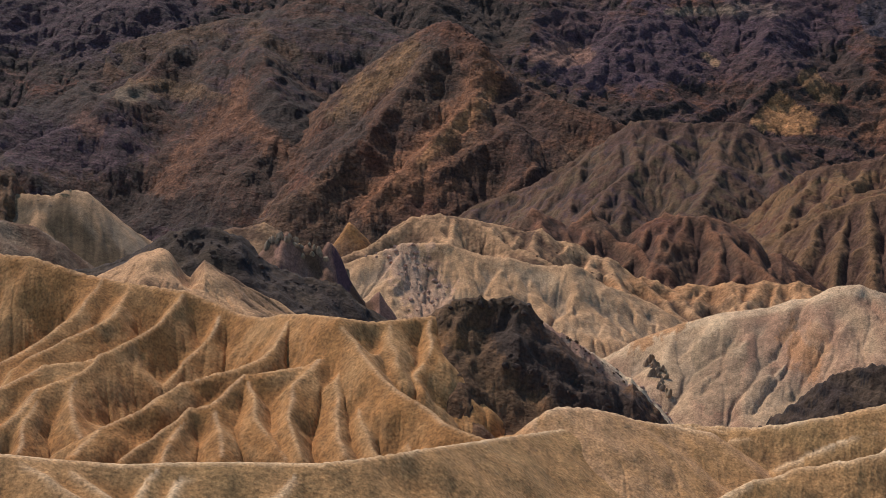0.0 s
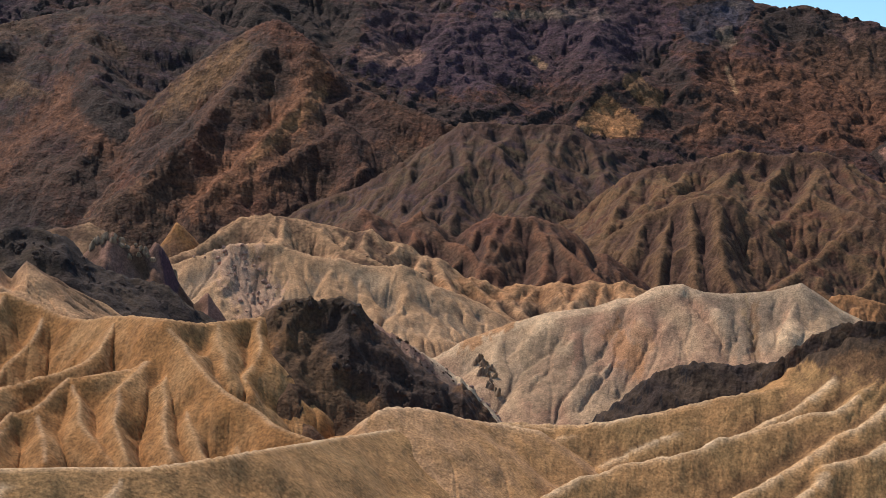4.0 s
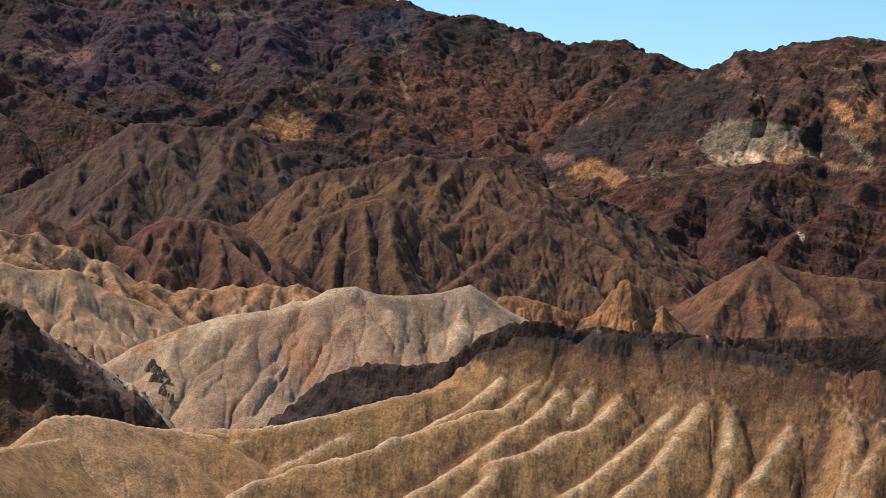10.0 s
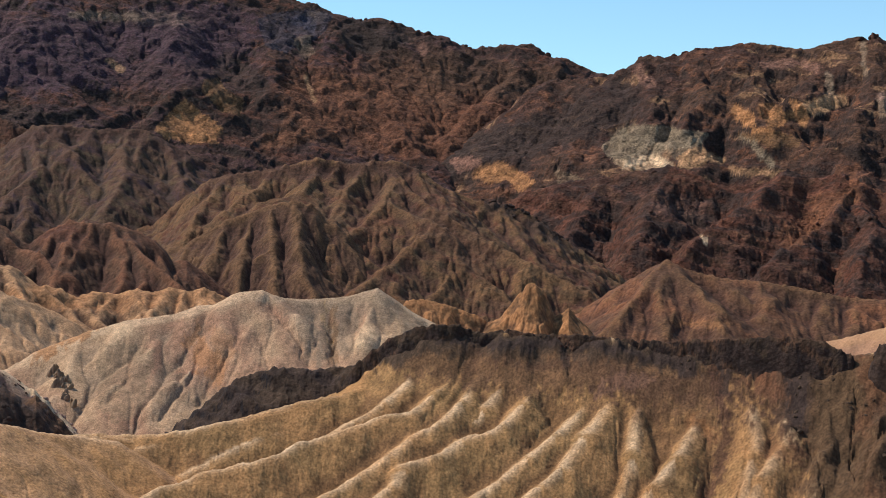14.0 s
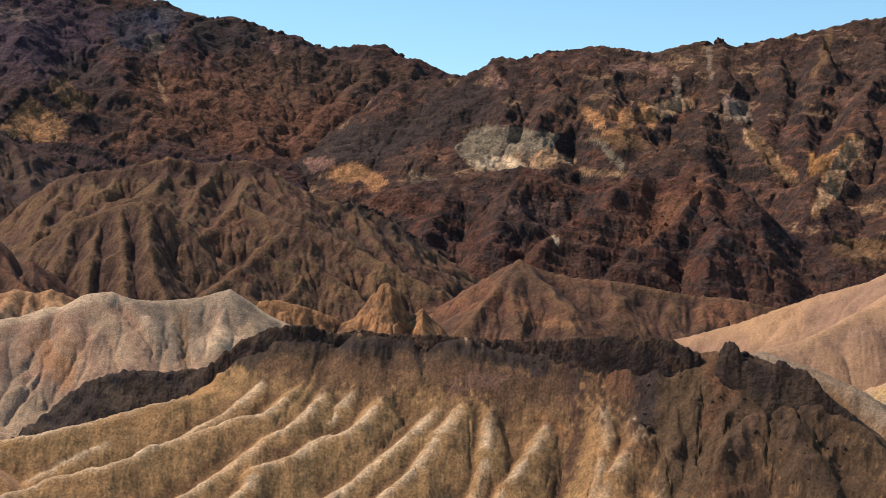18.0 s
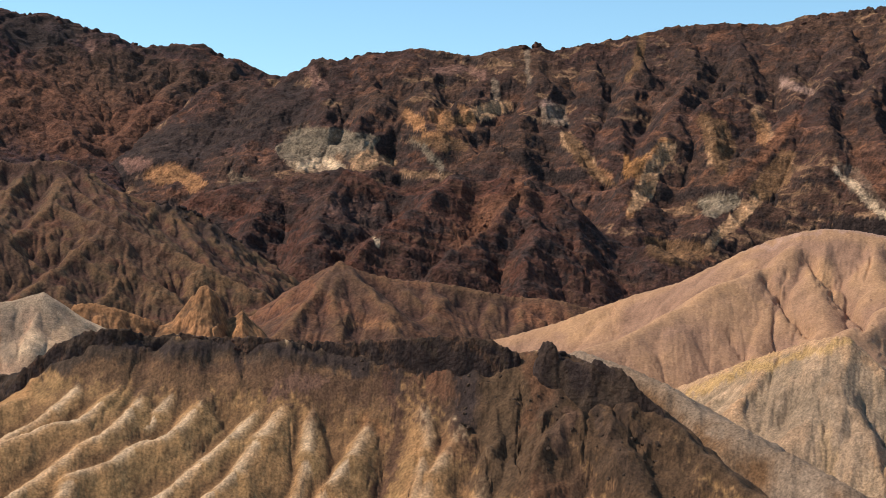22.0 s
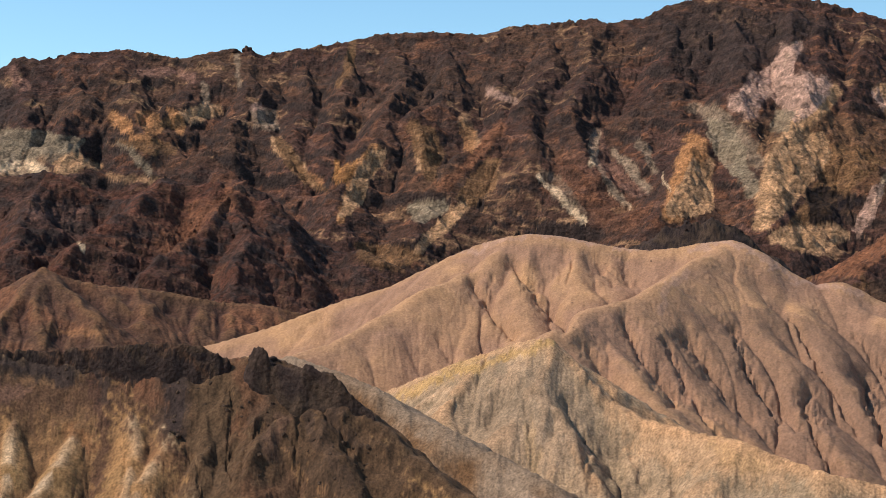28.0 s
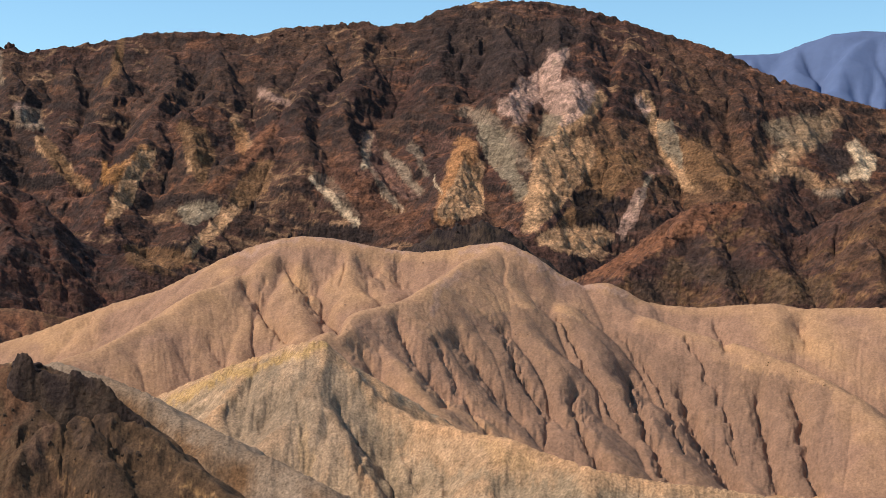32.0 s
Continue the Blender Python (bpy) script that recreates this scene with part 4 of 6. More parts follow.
rock_fin = land("rock_fin", "grey jagged upright rock fins", "rock",
     [(-6.73, -0.43), (-6.31, -0.01), (-5.88, 0.21), (-5.45, -0.43), (-5.03, -0.22), (-4.81, -0.65), (-4.39, -0.17), (-3.96, -0.43), (-3.74, -1.29), (-3.10, -2.37), (-2.67, -3.05)],
     500, MUD, painter("rose", "umber", 0.5, 8, steepc="plum", steep_at=1.6),
     k=0.9, side=1.2, steep=1.4, near=400, rows=70, cell=10, seed=29, crag=2.0, auto=7, water=0.15)

land("yellow_mound", "small yellowish mudstone mound", "mound",
     [(-13.41, -1.69), (-12.38, -1.17), (-11.87, -0.96), (-11.56, -0.65), (-10.52, -0.39), (-10.10, -0.75), (-9.69, -1.71), (-9.27, -2.35)],
     346, MUD, painter("sand", "umber", 0.3, 12), k=0.5, side=0.6, steep=0.6, near=318, rows=60, cell=12, seed=31, auto=0, soft=3.0)

grey_peak = land("grey_peak", "grey yellow pointed mudstone hill", "hill",
     [(-18.77, 1.40), (-17.21, 1.52), (-15.53, 1.58), (-14.62, 1.50), (-14.12, 1.71), (-13.41, 1.72), (-12.69, 1.14), (-11.87, 0.41), (-11.04, -0.12), (-10.31, -0.65)],
     680, MUD, painter("grey", "olive", 0.6, 20, crestc="sand"),
     k=0.6, side=0.7, steep=0.8, near=500, rows=80, cell=24, seed=37, auto=6, crag=1.2, water=0.3, uneven=0.2)

land("tan_knoll", "small tan knoll behind the lava hill", "hill",
     [(-9.48, -0.22), (-8.64, 0.16), (-8.00, 0.35), (-7.37, 0.36), (-6.84, 0.57), (-6.31, 0.32), (-5.67, -0.11), (-4.81, -0.65)],
     560, MUD_FAR, painter("sand", "umber", 0.3, 14), k=0.6, side=0.8, steep=0.8, near=470, rows=60, cell=12, seed=103, auto=5)

land("ochre_cone", "small ochre cone hill", "hill",
     [(-4.81, -1.08), (-4.17, -0.26), (-3.57, 0.60), (-3.10, 0.17), (-2.45, -0.58), (-1.81, -1.08)],
     650, MUD_FAR, painter("ochre", "umber", 0.35, 14), k=0.7, side=0.9, steep=0.9, near=560, rows=60, cell=12, seed=107, auto=4)

land("brown_crag", "brown crumbling rock tower", "rock",
     [(-18.77, 2.42), (-17.21, 2.53), (-16.42, 2.41), (-16.12, 2.46), (-15.78, 2.38), (-15.63, 1.64), (-15.43, 0.40)],
     690, ROCK, painter("umber", "tawny", 0.5, 14), k=0.9, side=1.4, steep=1.4, near=600, rows=60, cell=16, seed=109, auto=4, crag=2.0)

land("rubble_ridge", "grey rubbly rock ridge", "ridge",
     [(-18.77, 0.99), (-16.42, 0.60), (-15.23, 0.40), (-14.22, -0.23), (-13.61, -0.75), (-12.79, -1.28)],
     560, LAVA, painter("grey", "umber", 0.6, 8), k=0.6, side=0.8, steep=0.9, near=450, rows=50, cell=14, seed=41, crag=1.6, auto=4, water=0.1)

tan_foothill = land("tan_foothill", "tan and brown rounded foothills", "hill",
     [(-4.80, -1.03), (-3.12, -0.72), (-1.86, 0.41), (-1.22, 0.76), (-0.16, 0.89), (1.13, 0.68), (2.41, 0.42), (3.06, 0.21), (3.70, 0.34), (4.35, -0.13), (5.10, -0.22), (5.64, -0.65), (6.50, -0.82), (7.15, -1.42), (8.01, -1.59), (8.66, -1.93), (9.30, -1.72), (10.16, -1.84), (10.80, -1.62), (11.44, -1.79), (12.08, -1.58), (12.72, -1.74), (13.35, -1.61), (14.41, -2.07)],
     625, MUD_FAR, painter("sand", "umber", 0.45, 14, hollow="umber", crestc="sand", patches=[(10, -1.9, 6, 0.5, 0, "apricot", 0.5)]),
     k=0.4, side=0.85, steep=0.8, soft=1.0, near=500, rows=90, cell=11, seed=43, auto=34, water=0.36, wide=1.0, uneven=0.25, smooth=0.4, crag=1.2)

land("red_brown_hill", "row of red-brown conical hills", "hill",
     [(0.08, 0.06), (1.26, 0.37), (2.46, 0.48), (3.47, 1.11), (4.08, 0.80), (4.79, 0.44), (5.61, 1.02), (6.33, 0.49), (6.85, -0.04), (7.58, 0.49), (8.42, 0.92), (9.05, 0.82), (9.89, 0.82), (10.95, 0.50), (11.80, -0.03), (12.44, -1.00)],
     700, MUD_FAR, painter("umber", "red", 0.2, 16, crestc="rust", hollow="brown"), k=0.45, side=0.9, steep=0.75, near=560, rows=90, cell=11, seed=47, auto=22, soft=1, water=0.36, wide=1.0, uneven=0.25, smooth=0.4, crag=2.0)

land("brown_cone_hill", "brown gullied hill with a reddish shoulder", "hill",
     [(26.09, -3.47), (26.94, -2.94), (27.79, -2.37), (28.65, -1.78), (29.73, -1.14), (30.80, -0.54), (31.66, -0.93), (32.96, -1.25), (34.46, -1.36), (35.75, -1.58), (37.25, -1.90), (38.96, -2.01), (40.23, -2.33), (41.50, -2.64), (43.59, -3.05)],
     700, MUD_FAR, painter("umber", "rust", 0.25, 30, crestc="tawny", hollow="brown", patches=[(25.56, -1.97, 0.5, 0.6, 0, "apricot", 0.6), (32.2, -3.0, 0.9, 0.16, 0, "apricot", 0.35), (29.2, -1.6, 1.0, 0.35, -20, "rust", 0.5)]),
     spurs=[[(30.80, -0.58), (30.59, -1.78), (30.80, -3.29)], [(30.80, -0.58), (29.51, -2.21), (28.65, -3.28)], [(30.80, -0.58), (32.52, -2.22), (32.95, -3.51)]],
     k=0.45, side=0.6, steep=0.75, near=500, rows=130, cell=11, seed=53, auto=14, soft=1.6, water=0.36, wide=1.0, uneven=0.25, smooth=0.4, crag=1.4)

land("fluted_hill", "brown hill with a sharply fluted face", "hill",
     [(10.32, -2.06), (11.17, -1.42), (11.80, -0.78), (12.87, 0.18), (14.16, 0.94), (15.02, 1.22), (15.88, 1.54), (16.74, 1.69), (17.60, 1.48), (18.03, 0.62), (18.25, -0.35), (18.03, -1.64)],
     775, MUD_FAR, painter("umber", "tawny", 0.3, 30, crestc="tawny", hollow="brown"),
     spurs=[[(12.87, 0.14), (12.23, -1.00), (11.80, -2.07)], [(14.16, 0.89), (13.73, -0.35), (13.09, -1.86)], [(15.02, 1.17), (14.80, -0.35), (14.59, -2.07)], [(15.88, 1.50), (15.88, -0.14), (16.09, -2.07)], [(16.74, 1.65), (16.85, -0.14), (17.38, -1.86)]],
     k=0.6, side=0.9, steep=0.9, near=640, rows=110, cell=11, seed=113, soft=1.2, water=0.36, wide=1.0, uneven=0.25, smooth=0.4, crag=1.6)

land("ochre_pinnacle", "ochre mudstone fins and low ridge", "hill",
     [(19.76, -2.93), (20.61, -2.50), (21.04, -2.07), (21.69, -2.07), (22.54, -2.28), (23.61, -2.66), (24.25, -2.95), (24.72, -2.65), (24.93, -2.16), (25.10, -2.22), (25.31, -1.62), (25.48, -1.69), (25.73, -1.36), (25.94, -1.56), (26.16, -1.53), (26.37, -2.04), (26.51, -2.57), (26.89, -3.21)],
     630, MUD_FAR, painter("tawny", "apricot", 0.4, 10, crestc="apricot", hollow="umber"),
     spurs=[[(25.84, -1.41), (25.63, -2.47), (25.31, -3.33)], [(25.42, -1.56), (24.89, -2.91)], [(21.04, -2.11), (20.83, -2.93)]],
     k=1.0, side=1.2, steep=1.1, near=585, rows=110, cell=7, seed=127, soft=1.8, crag=0.9, step=0.025, water=0.25, uneven=0.3)

gullied_hill = land("gullied_hill", "brown hills cut by deep parallel gullies", "hill",
     [(11.17, 0.50), (12.44, 1.68), (13.51, 2.44), (14.16, 2.65), (15.87, 2.87), (17.60, 3.31), (18.89, 3.09), (19.75, 3.20), (20.61, 3.20), (21.47, 2.87), (22.32, 2.23), (23.61, 1.69), (24.67, 1.58), (25.73, 1.15), (26.57, 0.51), (27.83, -0.34), (29.08, -1.18), (30.73, -2.22)],
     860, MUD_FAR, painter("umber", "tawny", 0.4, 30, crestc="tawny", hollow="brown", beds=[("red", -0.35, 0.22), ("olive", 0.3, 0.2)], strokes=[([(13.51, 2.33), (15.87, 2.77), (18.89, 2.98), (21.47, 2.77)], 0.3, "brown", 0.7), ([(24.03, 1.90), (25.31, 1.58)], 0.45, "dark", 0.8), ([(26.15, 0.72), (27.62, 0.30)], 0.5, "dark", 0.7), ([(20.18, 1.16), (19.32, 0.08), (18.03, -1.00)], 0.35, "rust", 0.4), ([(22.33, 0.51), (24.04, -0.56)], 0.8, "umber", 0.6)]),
     spurs=[[(20.61, 3.15), (19.97, 1.37), (18.68, 0.08), (17.38, -1.21), (16.74, -1.97)], [(20.61, 3.15), (20.40, 1.48), (22.11, 0.62), (21.47, 0.08), (20.18, -0.99), (19.11, -1.90)], [(22.11, 0.62), (22.54, -0.78), (23.18, -1.85)], [(21.47, 2.83), (22.33, 1.69), (22.54, 1.11)],
            [(17.60, 3.26), (17.17, 2.02), (15.88, 1.69)], [(18.89, 3.05), (18.67, 1.80), (18.03, 0.73)], [(15.87, 2.83), (15.02, 1.80), (14.16, 1.11)], [(22.32, 2.19), (23.61, 0.51), (24.25, -0.99), (24.68, -2.05)], [(24.67, 1.54), (25.52, -0.13), (26.37, -1.62)], [(14.16, 2.61), (13.51, 1.58), (12.87, 0.72)], [(26.57, 0.47), (27.20, -0.98), (27.83, -2.25)]],
     k=0.5, side=0.7, steep=0.85, near=620, rows=180, cell=11, seed=59, auto=18, soft=1.6, water=0.36, wide=1.0, uneven=0.25, smooth=0.4, crag=3.0)

land("grey_green_hill", "grey-green fluted hill", "hill",
     [(0.08, 0.47), (1.26, 1.26), (3.27, 1.94), (4.89, 2.90), (6.13, 3.65), (7.17, 4.40), (8.21, 4.41), (9.47, 4.28), (10.32, 4.33), (11.17, 4.30), (12.02, 3.82), (12.87, 3.40), (13.73, 2.87), (15.02, 2.01), (16.31, 1.15)],
     1000, MUD_FAR, painter("brown", "umber", 0.3, 40, crestc="umber", hollow="dark", beds=[("olive", -0.3, 0.25), ("plum", 0.4, 0.15)], strokes=[([(6.13, 3.54), (8.21, 4.27), (10.32, 4.16), (12.44, 3.50)], 0.25, "brown", 0.8)]),
     spurs=[[(7.17, 4.36), (7.37, 2.82), (6.33, 1.76), (5.51, 0.49)], [(7.37, 2.82), (8.42, 1.88), (9.47, 1.24)], [(4.89, 2.86), (4.28, 1.53), (3.47, 0.69)], [(10.32, 4.29), (10.10, 2.63), (10.32, 1.35)], [(12.02, 3.78), (11.59, 2.43), (12.02, 1.15)]],
     k=0.5, side=0.75, steep=0.85, near=760, rows=140, cell=11, seed=61, auto=24, soft=1.6, water=0.36, wide=1.0, uneven=0.25, smooth=0.4, crag=2.2)

# ---- mountains ----
orange_peak = land("orange_peak", "rust-orange pyramid-shaped rocky peak", "mountain",
     [(-10.31, 1.89), (-8.22, 2.76), (-6.31, 3.63), (-5.03, 4.70), (-3.54, 5.99), (-1.82, 7.27), (-0.53, 8.02), (0.22, 8.23), (1.41, 7.49), (2.16, 6.47), (3.13, 5.58), (4.63, 5.15), (6.34, 4.50), (7.82, 3.85)],
     [(-10, 1330), (0, 1300), (2, 1230), (9, 1150)], ROCK, painter("umber", "red", 0.35, 60, ragged=0.6, areas=[([(2.27, 5.15), (3.77, 5.36), (5.70, 3.97), (3.78, 2.59), (2.06, 2.16), (0.99, 2.80)], "brown", 0.5), ([(1.84, 6.54), (2.31, 6.01), (1.31, 4.30), (-0.41, 2.59), (-1.70, 1.46), (-3.10, 1.25), (-2.78, 2.04), (-0.95, 3.66), (0.34, 4.94)], "rust", 0.9), ([(1.95, 5.79), (2.16, 5.47), (0.77, 3.98), (-0.84, 2.58), (-1.06, 2.91), (0.34, 4.41)], "apricot", 0.45)], beds=[("rust", -0.4, 0.12), ("brown", 0.35, 0.2)], strokes=[([(2.05, 6.22), (0.77, 4.62), (-1.17, 2.58), (-2.67, 1.51)], 0.9, "rust", 0.9), ([(1.63, 5.79), (0.12, 3.87), (-1.81, 2.15)], 0.15, "apricot", 0.6), ([(-1.39, 6.96), (-2.68, 5.78), (-3.96, 4.50)], 0.5, "tawny", 0.9), ([(-2.03, 1.61), (0.34, 1.94)], 0.3, "rust", 0.8), ([(2.70, 5.37), (3.56, 3.66), (3.14, 2.37)], 1.0, "brown", 0.9),
         ([(-0.53, 7.07), (0.33, 5.80)], 0.6, "dark", 0.5), ([(-3.53, 4.29), (-4.82, 3.00)], 0.7, "dark", 0.7), ([(5.49, 3.86), (3.78, 3.44), (3.14, 2.37)], 0.15, "rust", 0.8), ([(-0.52, 4.73), (-1.81, 3.44)], 0.2, "brown", 0.7)]),
     spurs=[[(2.16, 6.43), (1.20, 5.37), (-0.09, 3.66), (-1.81, 2.15), (-2.89, 1.18)], [(2.16, 6.43), (2.49, 4.30), (3.14, 2.59), (3.35, 1.51)], [(0.22, 8.19), (-1.39, 6.00), (-3.10, 3.86), (-4.82, 2.14)], [(3.13, 5.54), (3.78, 3.87), (4.64, 2.58)]],
     k=0.75, side=0.95, steep=1.0, near=850, rows=160, cell=60, seed=67, rough=3, crag=7.0, auto=4, drop=8, soft=4, water=0.14, smooth=0.3, uneven=0.05, wide=0.6)

west_range = land("west_range", "dark brown mountain range with rust beds, plum rock and painted haze", "mountain",
     [(-24, 12.0), (-10, 11.8), (4, 11.2), (10, 10.4), (14.5, 9.6)] + [(17.59, 9.04), (18.24, 8.73), (19.10, 8.51), (20.17, 8.57), (20.92, 8.29), (21.25, 8.15), (22.53, 7.86), (23.38, 7.43), (23.81, 7.49), (24.66, 7.56), (25.72, 7.63), (26.35, 7.17), (26.98, 7.06), (28.23, 6.51), (28.86, 6.39), (30.71, 5.11), (32.74, 3.83)],
     # plum is partly purple rock, partly violet haze painted into the colour
     1900, ROCK, painter("plum", "brown", 0.55, 120, ragged=0.5, grit=0.4, areas=[
         ([(12.06, 4.94), (12.60, 5.48), (13.25, 4.94), (13.89, 4.62), (13.25, 4.41), (13.89, 3.87), (12.82, 3.77), (11.96, 3.98), (11.53, 4.41)], "apricot", 0.85),
         ([(13.24, 6.22), (13.89, 6.22), (14.21, 5.79), (14.85, 5.47), (14.64, 4.83), (13.89, 5.05), (13.46, 5.58)], "tawny", 0.85),
         ([(3.39, 6.79), (4.02, 7.11), (4.66, 7.02), (5.51, 6.92), (5.62, 6.61), (4.66, 6.38), (4.02, 6.59)], "rose", 0.7),
         ([(15.38, 8.53), (17.30, 8.92), (18.15, 8.70), (17.72, 7.87), (16.45, 7.26), (15.60, 7.48)], "slate", 0.8),
         ([(16.66, 7.67), (17.30, 7.98), (17.51, 7.24), (16.98, 7.04)], "grey", 0.5),
         ([(18.57, 8.48), (20.88, 8.43), (21.50, 7.80), (19.63, 7.21), (18.36, 7.65)], "dark", 0.8)],
         beds=[("umber", -0.45, 0.15), ("dark", 0.0, 0.12), ("red", 0.4, 0.2)], steepc="dark", steep_at=1.0, patches=[(21.21, 5.01, 4.90, 1.60, -12, "red", 0.6), (20.36, 6.06, 2.56, 0.64, 0, "rust", 0.35), (24.84, 4.18, 1.92, 0.43, 20, "dark", 0.6), (12.72, 7.95, 2.56, 1.06, 0, "plum", 0.8), (17.53, 8.61, 0.30, 0.30, 0, "grey", 0.7), (19.52, 7.62, 0.85, 0.38, 0, "dark", 0.8), (6.54, 6.61, 3.19, 1.06, 0, "plum", 0.9), (8.44, 7.63, 1.92, 0.64, -10, "plum", 0.8), (-14.42, 6.83, 0.85, 0.21, 0, "grey", 0.4), (-15.22, 7.41, 1.70, 0.64, 0, "plum", 0.8), (11.57, 8.39, 1.28, 0.30, 0, "grey", 0.3), (6.76, 4.60, 1.28, 0.34, 0, "dark", 0.6),
         (-13.40, 7.47, 5.0, 1.6, 0, "dark", 0.7), (-1.82, 8.33, 5.0, 1.2, 0, "dark", 0.5)], strokes=[
         ([(4.62, 7.68), (8.87, 7.00), (13.01, 7.11)], 1.3, "plum", 0.6), ([(3.56, 6.85), (4.41, 7.16), (5.48, 6.94)], 0.3, "rose", 0.7), ([(8.44, 8.47), (10.95, 8.41)], 0.15, "grey", 0.5), ([(12.41, 4.85), (12.82, 4.32), (13.84, 4.30)], 0.25, "apricot", 0.9),
         ([(13.43, 5.87), (14.04, 5.23)], 0.2, "apricot", 0.8), ([(11.58, 4.34), (12.00, 4.02)], 0.1, "apricot", 0.8), ([(9.92, 6.87), (10.33, 6.55)], 0.15, "sand", 0.6), ([(17.59, 5.23), (20.18, 4.80), (23.39, 4.78)], 1.5, "rust", 0.45), ([(22.32, 6.70), (24.45, 6.26), (26.56, 6.02)], 0.8, "umber", 0.7),
         ([(15.87, 3.94), (17.16, 4.16)], 0.4, "rust", 0.6), ([(20.17, 6.93), (22.32, 5.85)], 0.8, "umber", 0.5), ([(16.95, 8.41), (17.38, 8.20)], 0.3, "blue", 0.4), ([(14.15, 6.70), (15.44, 6.08)], 0.5, "dark", 0.6),
         # the far-left plum stroke paints shadow haze onto the rock
         ([(19.10, 7.67), (20.17, 7.56), (20.82, 7.77)], 0.25, "dark", 0.7), ([(21.25, 7.77), (21.68, 7.34)], 0.25, "rose", 0.6), ([(17.16, 6.29), (17.38, 5.44)], 0.1, "sand", 0.6), ([(-16.42, 7.97), (-13.40, 7.68), (-10.31, 8.39)], 1.4, "plum", 0.7), ([(0.33, 7.70), (2.48, 8.12)], 1.0, "dark", 0.6)]),
     spurs=[[(16.73, 8.83), (15.66, 7.35), (15.87, 5.65), (14.58, 4.37), (13.73, 3.51)], [(24.66, 7.52), (22.32, 6.28), (20.18, 5.01), (18.03, 3.73), (16.30, 3.09), (14.59, 2.01)], [(25.72, 7.58), (24.03, 5.42), (22.54, 3.94), (21.47, 3.09), (20.18, 2.02)],
            [(20.82, 8.30), (19.31, 6.72), (17.59, 5.23), (16.73, 3.95)], [(12.87, 9.42), (12.02, 7.32), (12.87, 6.06), (11.59, 4.56)], [(8.00, 9.53), (7.38, 7.65), (8.00, 5.99), (6.54, 4.50)], [(3.68, 9.58), (3.27, 7.52), (2.46, 5.65)], [(27.19, 6.95), (26.56, 5.39), (25.72, 3.92)]],
     k=0.6, side=0.7, steep=0.8, near=1250, rows=340, cell=90, seed=71, rough=4, crag=9.0, auto=8, drop=14, soft=5, step=0.05, water=0.14, smooth=0.3, uneven=0.05, wide=0.6, ledges=(24.0, 0.2, 0.35))

rust_ridge = land("rust_ridge", "reddish brown mountain ridge descending to the hills", "mountain",
     [(-19.53, 4.43), (-17.60, 5.09), (-16.42, 5.53), (-14.82, 6.09), (-13.40, 6.65), (-11.76, 7.32), (-9.27, 7.90), (-6.53, 8.58), (-4.82, 9.03), (-3.11, 8.74), (-1.39, 7.70)],
     1600, ROCK, painter("brown", "red", 0.35, 90, ragged=0.5, beds=[("umber", -0.35, 0.15), ("dark", 0.2, 0.3), ("plum", 0.6, 0.2)], patches=[(-11.87, 5.34, 0.55, 0.43, 0, "ash", 0.375), (-9.90, 5.69, 0.94, 0.38, 0, "olive", 0.45), (-7.79, 4.67, 1.28, 0.85, 30, "red", 0.7), (-8.64, 3.39, 2.56, 1.06, 20, "red", 0.55), (-13.81, 4.36, 1.92, 0.85, 0, "slate", 0.25), (-5.67, 4.48, 1.28, 0.85, 0, "dark", 0.6), (-3.10, 1.83, 0.30, 0.26, 0, "apricot", 0.9), (-4.81, 1.71, 1.28, 0.55, 0, "slate", 0.25), (-7.16, 2.34, 2.56, 0.64, 0, "umber", 0.5),
         (-9.27, 5.71, 10.0, 5.0, 0, "dark", 0.35), (-14.01, 3.53, 2.8, 1.2, 0, "plum", 0.7), (-10.73, 1.04, 3.5, 0.6, 0, "dark", 0.6), (-10.31, 5.48, 2.0, 0.3, -8, "tawny", 0.5), (-11.66, 5.34, 0.7, 0.3, 0, "grey", 0.35)],
         strokes=[([(-7.80, 5.52), (-7.37, 4.25), (-6.10, 3.20)], 0.5, "rust", 0.55), ([(-8.01, 4.67), (-9.48, 3.38), (-10.52, 1.89)], 0.5, "rust", 0.45), ([(-13.61, 6.03), (-11.14, 7.13), (-8.64, 7.92)], 0.5, "tawny", 0.25), ([(-13.40, 4.37), (-13.00, 3.96)], 0.5, "rust", 0.4), ([(-6.74, 5.11), (-5.88, 4.06), (-4.82, 3.42)], 0.6, "dark", 0.8), ([(-14.82, 4.96), (-13.61, 5.20)], 0.8, "dark", 0.7), ([(-7.16, 7.63), (-5.67, 6.81)], 0.6, "tawny", 0.25)]),
     spurs=[[(-9.27, 7.86), (-8.22, 6.14), (-7.58, 4.99), (-6.73, 3.41), (-4.82, 1.71), (-3.53, 0.43)], [(-13.40, 6.61), (-13.61, 5.41), (-12.38, 3.97), (-10.73, 2.52), (-9.48, 1.05)], [(-6.53, 8.52), (-6.74, 6.80), (-6.52, 5.11)], [(-16.42, 5.49), (-16.02, 3.90), (-14.82, 2.48)], [(-7.58, 4.99), (-8.64, 3.60), (-9.69, 2.11), (-10.31, 1.26)]],
     k=0.45, side=0.75, steep=0.75, near=900, rows=180, cell=80, seed=72, rough=4, crag=8.0, auto=5, drop=8, soft=4, step=0.045, water=0.14, smooth=0.3, uneven=0.05, wide=0.6, ledges=(26.0, 0.15, 0.3))

